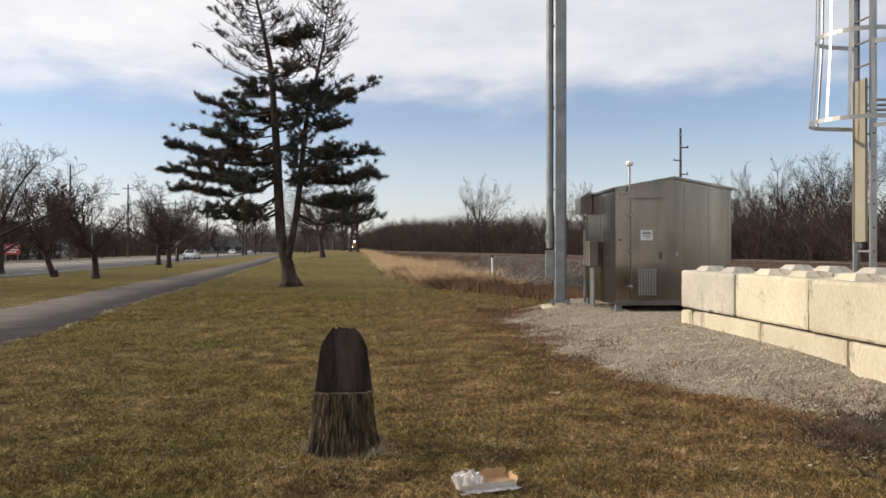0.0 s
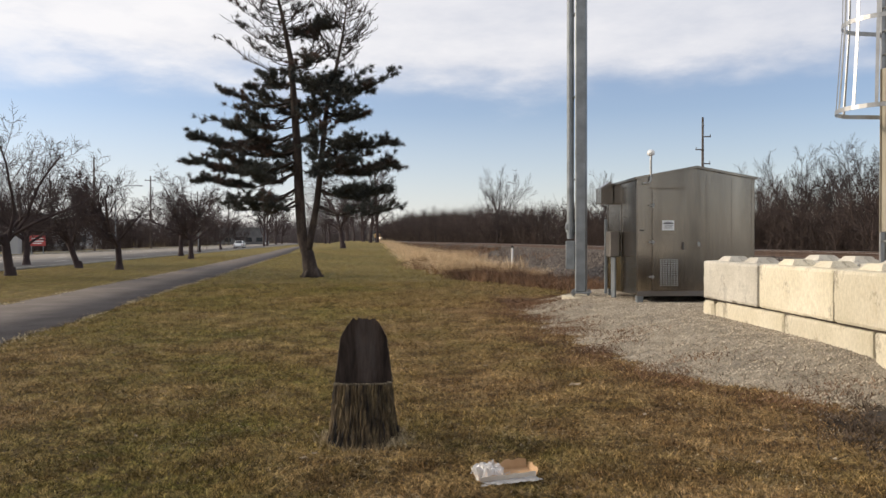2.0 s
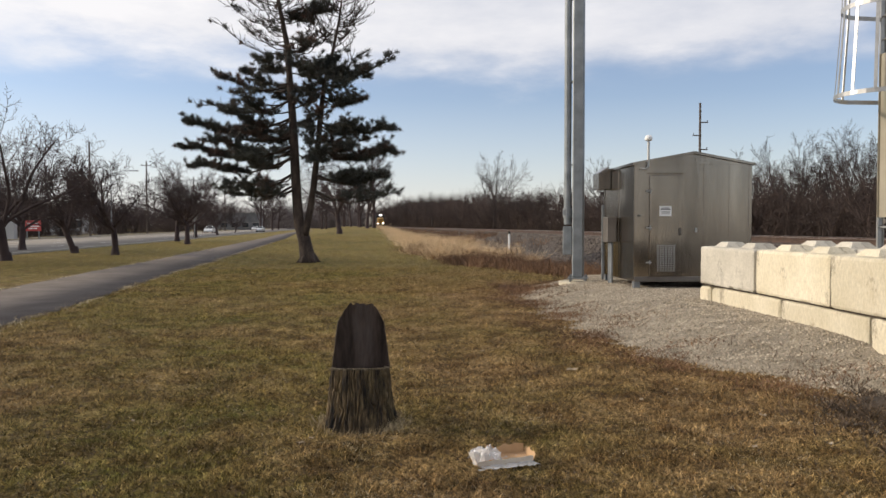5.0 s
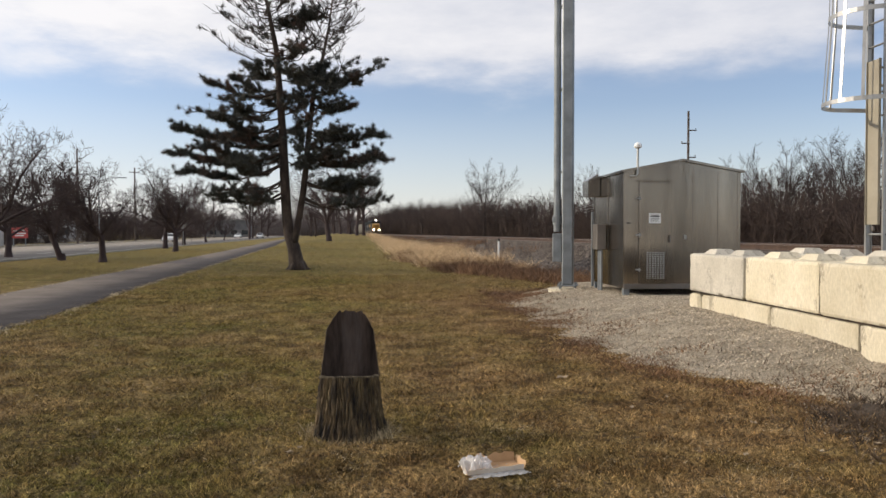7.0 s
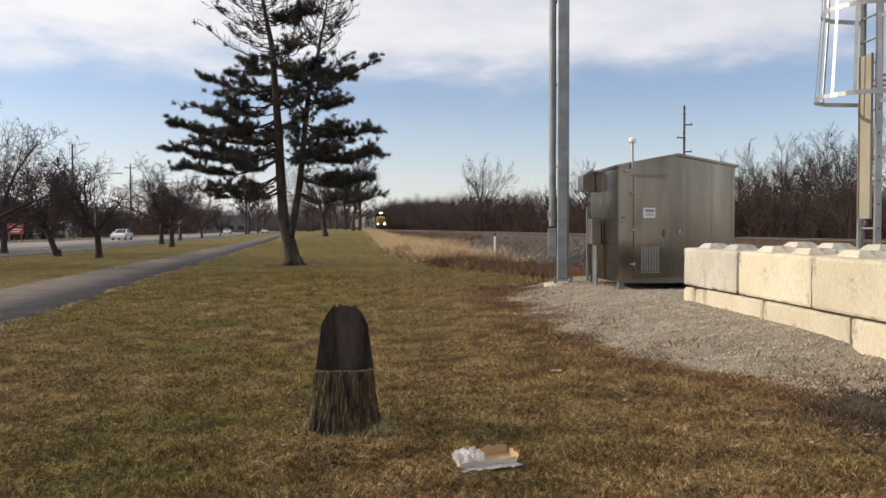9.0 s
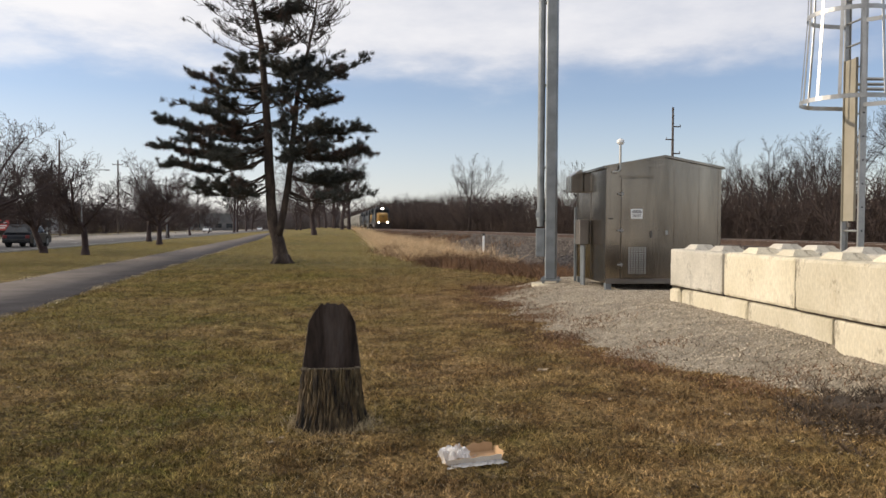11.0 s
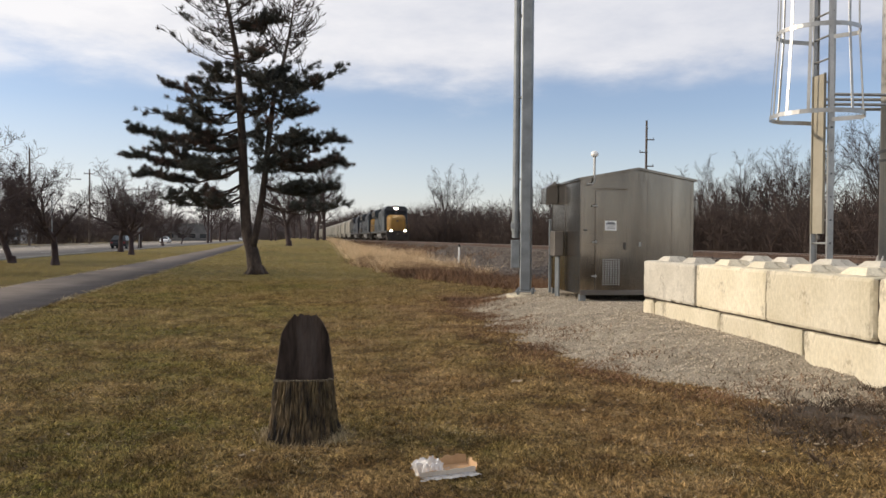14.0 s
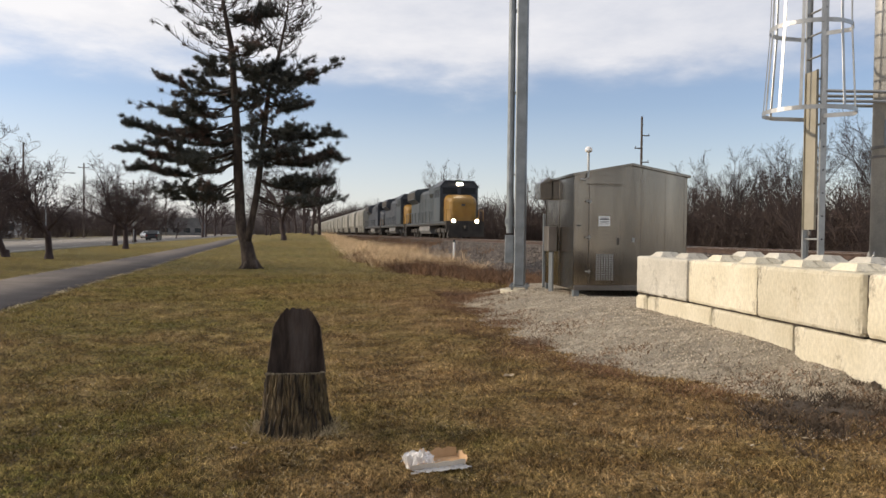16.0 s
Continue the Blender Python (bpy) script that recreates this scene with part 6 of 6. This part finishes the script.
def locomotive(front, side, hood, label, lights):
    t = thing("locomotive", Matrix(), label, "locomotive", "locomotives")
    L_ = 22.0
    part("underframe", Geo().box((0, L_ / 2, 1.20), (3.0, L_ - 1.0, 0.30), 0.03), "under", t)
    part("side_sill", Geo().box((-1.51, L_ / 2, 1.25), (0.02, L_ - 2.4, 0.12)).box((1.51, L_ / 2, 1.25), (0.02, L_ - 2.4, 0.12)), side, t)
    for e, s in ((0.42, 1), (L_ - 0.42, -1)):
        g = Geo().box((0, e, 0.95), (3.0, 0.16, 0.85), 0.03)
        g.prism([(-1.45, 0.16), (1.45, 0.16), (1.35, 0.62), (-1.35, 0.62)], "y", e - s * 0.42, e - s * 0.06)
        g.box((0, e - s * 0.35, 0.86), (0.3, 0.6, 0.3), 0.05)
        for x in (-1.35, 1.35):
            for k in range(3):
                g.box((x, e + s * 0.45, 0.42 + 0.28 * k), (0.3, 0.5, 0.04))
        part("pilot", g, "under", t)
    g, rings = Geo(), ((0.93, 0.66, 2.80), (0.98, 0.88, 2.98), (1.12, 1.02, 3.14), (1.5, 1.14, 3.30), (2.1, 1.20, 3.42), (2.75, 1.24, 3.50))
    v = []
    for y, hw, top in rings:
        c = 0.30 * hw
        v += [(x, y, z) for x, z in ((-hw, 1.36), (-hw, top - c), (-hw + 0.35 * c, top - 0.35 * c), (-hw + c, top), (hw - c, top), (hw - 0.35 * c, top - 0.35 * c), (hw, top - c), (hw, 1.36))]
    g.add(v, [(8 * i + k, 8 * i + (k + 1) % 8, 8 * i + 8 + (k + 1) % 8, 8 * i + 8 + k) for i in range(len(rings) - 1) for k in range(8)] + [tuple(range(8)), tuple(range(47, 39, -1))])
    part("nose", g, front, t, "rounded painted front nose streaked with grime")
    part("nose_door", Geo().box((0.30, 0.925, 2.05), (0.56, 0.03, 1.2), 0.02), front, t)
    part("nose_emblem", Geo().box((-0.02, 0.918, 2.62), (0.30, 0.02, 0.16), 0.02), "ink", t)
    cab = part("cab", Geo().prism([(-1.55, 1.36), (1.55, 1.36), (1.55, 4.1), (1.15, 4.52), (-1.15, 4.52), (-1.55, 4.1)], "y", 2.7, 5.5), side, t)
    part("cab_roof", Geo().prism([(-1.6, 4.08), (-1.18, 4.54), (1.18, 4.54), (1.6, 4.08), (1.6, 4.14), (1.18, 4.62), (-1.18, 4.62), (-1.6, 4.14)], "y", 2.55, 5.6), "loco_blue", cab)
    part("cab_front_band", Geo().prism([(-1.5, 2.5), (1.5, 2.5), (1.5, 4.08), (1.13, 4.49), (-1.13, 4.49), (-1.5, 4.08)], "y", 2.66, 2.698), "loco_blue", cab)
    for x in (-0.74, 0.74):
        part("windscreen", Geo().box((x, 2.645, 3.80), (1.2, 0.03, 0.52), 0.01), "cab_glass", cab)
    for s in (-1, 1):
        for y in (3.45, 4.6):
            part("side_window", Geo().box((s * 1.555, y, 3.6), (0.03, 0.85, 0.62), 0.008), "cab_glass", cab)
    part("headlight_housing", Geo().box((0, 2.6, 4.34), (0.62, 0.14, 0.30), 0.02), "under", cab)
    for s in (-0.62, 0.62):
        part("number_board", Geo().box((s, 2.62, 4.30), (0.46, 0.08, 0.24), 0.01), "ink", cab)
    if lights:
        for s in (-0.14, 0.14):
            part("headlight", Geo().tube([(s, 2.535, 4.34), (s, 2.50, 4.34)], 0.125, 12), "lamp", t)
        for s in (-0.92, 0.92):
            part("ditch_light", Geo().tube([(s, 0.36, 1.36), (s, 0.31, 1.36)], 0.14, 12), "ditch", t)
    for s in (-0.92, 0.92):
        part("ditch_light_housing", Geo().box((s, 0.45, 1.36), (0.3, 0.16, 0.3), 0.02), "under", t)
    body = part("long_hood", Geo().prism([(-1.0, 1.36), (1.0, 1.36), (1.0, 4.0), (0.8, 4.3), (-0.8, 4.3), (-1.0, 4.0)], "y", 5.5, 20.9), hood, t)
    for s in (-1, 1):
        for k in range(13):
            part("hood_door", Geo().box((s * 1.012, 6.3 + k * 0.82, 2.6), (0.03, 0.72, 1.9), 0.008), hood, body)
    part("radiator", Geo().prism([(-1.0, 3.25), (-1.5, 3.65), (-1.5, 4.35), (-1.2, 4.6), (1.2, 4.6), (1.5, 4.35), (1.5, 3.65), (1.0, 3.25)], "y", 15.6, 20.4), hood, t)
    for s in (-1.505, 1.505):
        part("grille", Geo().box((s, 18.0, 4.0), (0.03, 4.4, 0.6)), "under", t)
    part("dynamic_brake", Geo().prism([(-1.05, 3.5), (-1.25, 3.8), (-1.2, 4.5), (1.2, 4.5), (1.25, 3.8), (1.05, 3.5)], "y", 6.4, 9.6), hood, t)
    for y in (6.9, 8.6, 16.6, 18.0, 19.4):
        part("fan", Geo().tube([(0, y, 4.5), (0, y, 4.72)], 0.62, 18), "under", t)
    part("exhaust_stack", Geo().box((0, 11.6, 4.42), (0.5, 1.0, 0.3), 0.03), "under", t)
    part("horn", Geo().box((0.3, 4.6, 4.72), (0.5, 0.35, 0.16), 0.03), "under", t)
    part("fuel_tank", Geo().prism([(-1.35, 0.62), (-1.15, 0.36), (1.15, 0.36), (1.35, 0.62), (1.35, 1.06), (-1.35, 1.06)], "y", 8.4, 13.8), "tank", t)
    for s in (-1.46, 1.46):
        g = Geo().tube([(s, 5.8, 2.32), (s, 21.2, 2.32)], 0.028, 6)
        for k in range(9):
            g.tube([(s, 5.8 + 1.92 * k, 1.3), (s, 5.8 + 1.92 * k, 2.32)], 0.025, 6)
        part("handrail", g, side, t)
        g = Geo().tube([(s, 0.5, 2.2), (s, 0.5, 1.0)], 0.03, 6).tube([(s, 0.5, 2.2), (s * 0.75, 0.5, 2.2), (s * 0.75, 0.5, 1.3)], 0.03, 6)
        part("front_handrail", g, "loco_yellow", t)
    bogie(t, 4.4, 3, 1.75, 0.53)
    bogie(t, 17.6, 3, 1.75, 0.53)
    return t


def hopper_car():
    t = thing("hopper_car", Matrix(), "long pale grey covered hopper wagon with streaked sides", "rail wagon", "hopper wagons")
    side = [(-1.42, 1.25), (-1.58, 1.6), (-1.6, 3.4), (-1.5, 3.95), (-1.15, 4.32), (1.15, 4.32), (1.5, 3.95), (1.6, 3.4), (1.58, 1.6), (1.42, 1.25)]
    part("body", Geo().prism(side, "y", 1.5, 16.1), "hopper", t)
    for s in (0, 1):
        y0, y1 = ((0.7, 1.6) if s == 0 else (16.9, 16.0))
        part("end_platform", Geo().box((0, (y0 + y1) / 2, 1.2), (2.9, 1.4, 0.2), 0.02).box((0, (y0 * 0.7 + y1 * 0.3), 2.0), (0.12, 0.12, 1.6)), "under", t)
    rib = [(a * 1.012, b) for a, b in side[:4]] + [(a * 0.985, b) for a, b in reversed(side[:4])]
    for k in range(13):
        y = 1.7 + k * 1.18
        for m in (1, -1):
            part("rib", Geo().prism([(m * a, b) for a, b in rib], "y", y - 0.05, y + 0.05), "hopper", t)
    part("hatch_trough", Geo().box((0, 8.8, 4.38), (0.7, 14.0, 0.14), 0.02), "hopper", t)
    part("roof_walk", Geo().box((-0.8, 8.8, 4.42), (0.35, 15.0, 0.05)).box((0.8, 8.8, 4.42), (0.35, 15.0, 0.05)), "galv", t)
    for y in (5.0, 8.8, 12.6):
        part("bay", Geo().prism([(y - 1.7, 1.3), (y + 1.7, 1.3), (y + 0.4, 0.45), (y - 0.4, 0.45)], "x", -1.3, 1.3), "hopper", t)
    part("coupler", Geo().box((0, 0.25, 0.86), (0.26, 1.2, 0.26), 0.03).box((0, 17.35, 0.86), (0.26, 1.2, 0.26), 0.03), "under", t)
    bogie(t, 2.3, 2, 1.75, 0.46)
    bogie(t, 15.3, 2, 1.75, 0.46)
    return t


train = [(locomotive("loco_yellow", "loco_grey", "loco_grey", "grey freight locomotive with a yellow nose and lit headlights", True), 0.0),
         (locomotive("loco_yellow", "loco_grey", "loco_blue", "dark blue and yellow freight locomotive coupled second", False), 22.3),
         (locomotive("loco_blue", "loco_blue", "loco_blue", "dark blue freight locomotive coupled third", False), 44.6)]
first_hopper = hopper_car()
train.append((first_hopper, 67.0))
for k in range(1, 22):
    train.append((copy_thing(first_hopper, Matrix()), 67.0 + 17.6 * k))


# ---- road vehicles ----


def car(name, paint, label, tall, length, lamps_front):
    """A car whose nose points along +y."""
    t = thing(name, Matrix(), label, "car")
    h = length / 2
    belt, roof = (0.95, 1.54) if tall else (0.90, 1.42)
    w = 0.86 if tall else 0.87
    low = [(-h, 0.42), (-h + 0.08, 0.28), (h - 0.12, 0.26), (h, 0.45), (h - 0.03, 0.68), (h - 0.25, belt - 0.16), (h - 1.15, belt - 0.03), (-h + 0.25, belt), (-h + 0.02, belt - 0.2)]
    g = Geo().prism(low, "x", -w, w)
    part("body", g, paint, t)
    back = -h + (0.12 if tall else 0.75)
    top0, top1 = back + (0.48 if tall else 0.62), h - (2.0 if tall else 2.15)
    cabin = [(back, belt), (top0, roof), (top1, roof - 0.02), (h - 1.2, belt - 0.02)]
    v = [(s * (w - 0.05 if i in (0, 3) else w - 0.24), y, z) for s in (-1, 1) for i, (y, z) in enumerate(cabin)]
    part("cabin", Geo().add(v, [(0, 1, 2, 3), (7, 6, 5, 4), (0, 4, 5, 1), (1, 5, 6, 2), (2, 6, 7, 3), (3, 7, 4, 0)]), paint, t)

    def pane(nm, q, lift):
        q = [Vector(p) for p in q]
        n = (q[1] - q[0]).cross(q[2] - q[0]).normalized() * lift
        c = sum(q, Vector()) / len(q)
        q = [c + (p - c) * 0.86 for p in q]
        m = len(q)
        part(nm, Geo().add([tuple(p + n) for p in q] + [tuple(p - n) for p in q], [tuple(range(m)), tuple(range(2 * m - 1, m - 1, -1))] + [(i, (i + 1) % m, m + (i + 1) % m, m + i) for i in range(m)]), "window", t)
    V_ = [Vector(p) for p in v]
    pane("rear_window", [V_[0], V_[4], V_[5], V_[1]], 0.015)
    pane("windscreen", [V_[3], V_[7], V_[6], V_[2]], 0.015)
    for a in (0, 4):
        mid_b, mid_t = V_[a].lerp(V_[a + 3], 0.48), V_[a + 1].lerp(V_[a + 2], 0.48)
        pane("side_window", [V_[a], mid_b, mid_t, V_[a + 1]], 0.015)
        pane("side_window", [mid_b, V_[a + 3], V_[a + 2], mid_t], 0.015)
    r = 0.37 if tall else 0.33
    for s in (-1, 1):
        for y in (-h + 0.85, h - 0.88):
            wheel = part("wheel", Geo().tube([(s * (w - 0.21), y, r), (s * (w + 0.012), y, r)], r, 20), "black", t)
            part("rim", Geo().tube([(s * (w - 0.01), y, r), (s * (w + 0.022), y, r)], r * 0.62, 14), "galv", wheel)
        part("tail_lamp", Geo().box((s * (w - 0.16), -h + 0.03, belt - 0.24), (0.26, 0.12, 0.22 if tall else 0.14), 0.02), "tail", t)
        part("headlamp", Geo().box((s * (w - 0.18), h - 0.06, 0.62), (0.30, 0.14, 0.14), 0.02), "white", t)
        part("mirror", Geo().box((s * (w + 0.08), h - 1.55, belt + 0.06), (0.16, 0.10, 0.12), 0.02), paint, t)
    part("rear_bumper", Geo().box((0, -h + 0.02, 0.46), (2 * w - 0.1, 0.14, 0.2), 0.03), "black" if tall else paint, t)
    part("front_bumper", Geo().box((0, h - 0.04, 0.42), (2 * w - 0.1, 0.16, 0.2), 0.03), "black" if tall else paint, t)
    return t


suv = car("suv", "car_dark", "dark blue sport utility car driving along the road", True, 4.25, False)
sedan_away = car("sedan", "car_white", "white sedan driving away along the road", False, 4.7, False)
sedan_near = car("sedan", "car_white", "pale silver sedan driving towards the viewer", False, 4.7, True)
sedan_far = car("sedan", "car_white", "white sedan far off on the road", False, 4.7, True)


def motions():
    times = [0.0, 0.1, 0.3] + [0.5 + 0.5 * k for k in range(31)] + [15.7, 15.9, 16.0]
    for ob, back in train:
        rows = []
        for t in times:
            s = 61.0 + 21.2 * (16.0 - t) - 2.5 + back
            rows.append((t, TRACK @ Matrix.Translation((0, s, RAIL_Z))))
        walk(ob, rows)
    for ob, start, speed, off, turn in ((suv, 56.4 - 11 * 13.35, 13.35, 2.5, 0), (sedan_away, 119.4, 15.0, 2.5, 0), (sedan_near, 86.0 + 10.5 * 14.5, -14.5, 10.0, 180), (sedan_far, 162.4 + 16 * 8.2, -8.2, 10.0, 180)):
        rows = []
        for t in times:
            y = start + speed * t
            rows.append((t, Matrix.Translation((road_x(y, off), y, gz(road_x(y, off), y) + 0.02)) @ pose(0, 0, 0, 0, 0, 2.4 + turn)))
        walk(ob, rows)


motions()
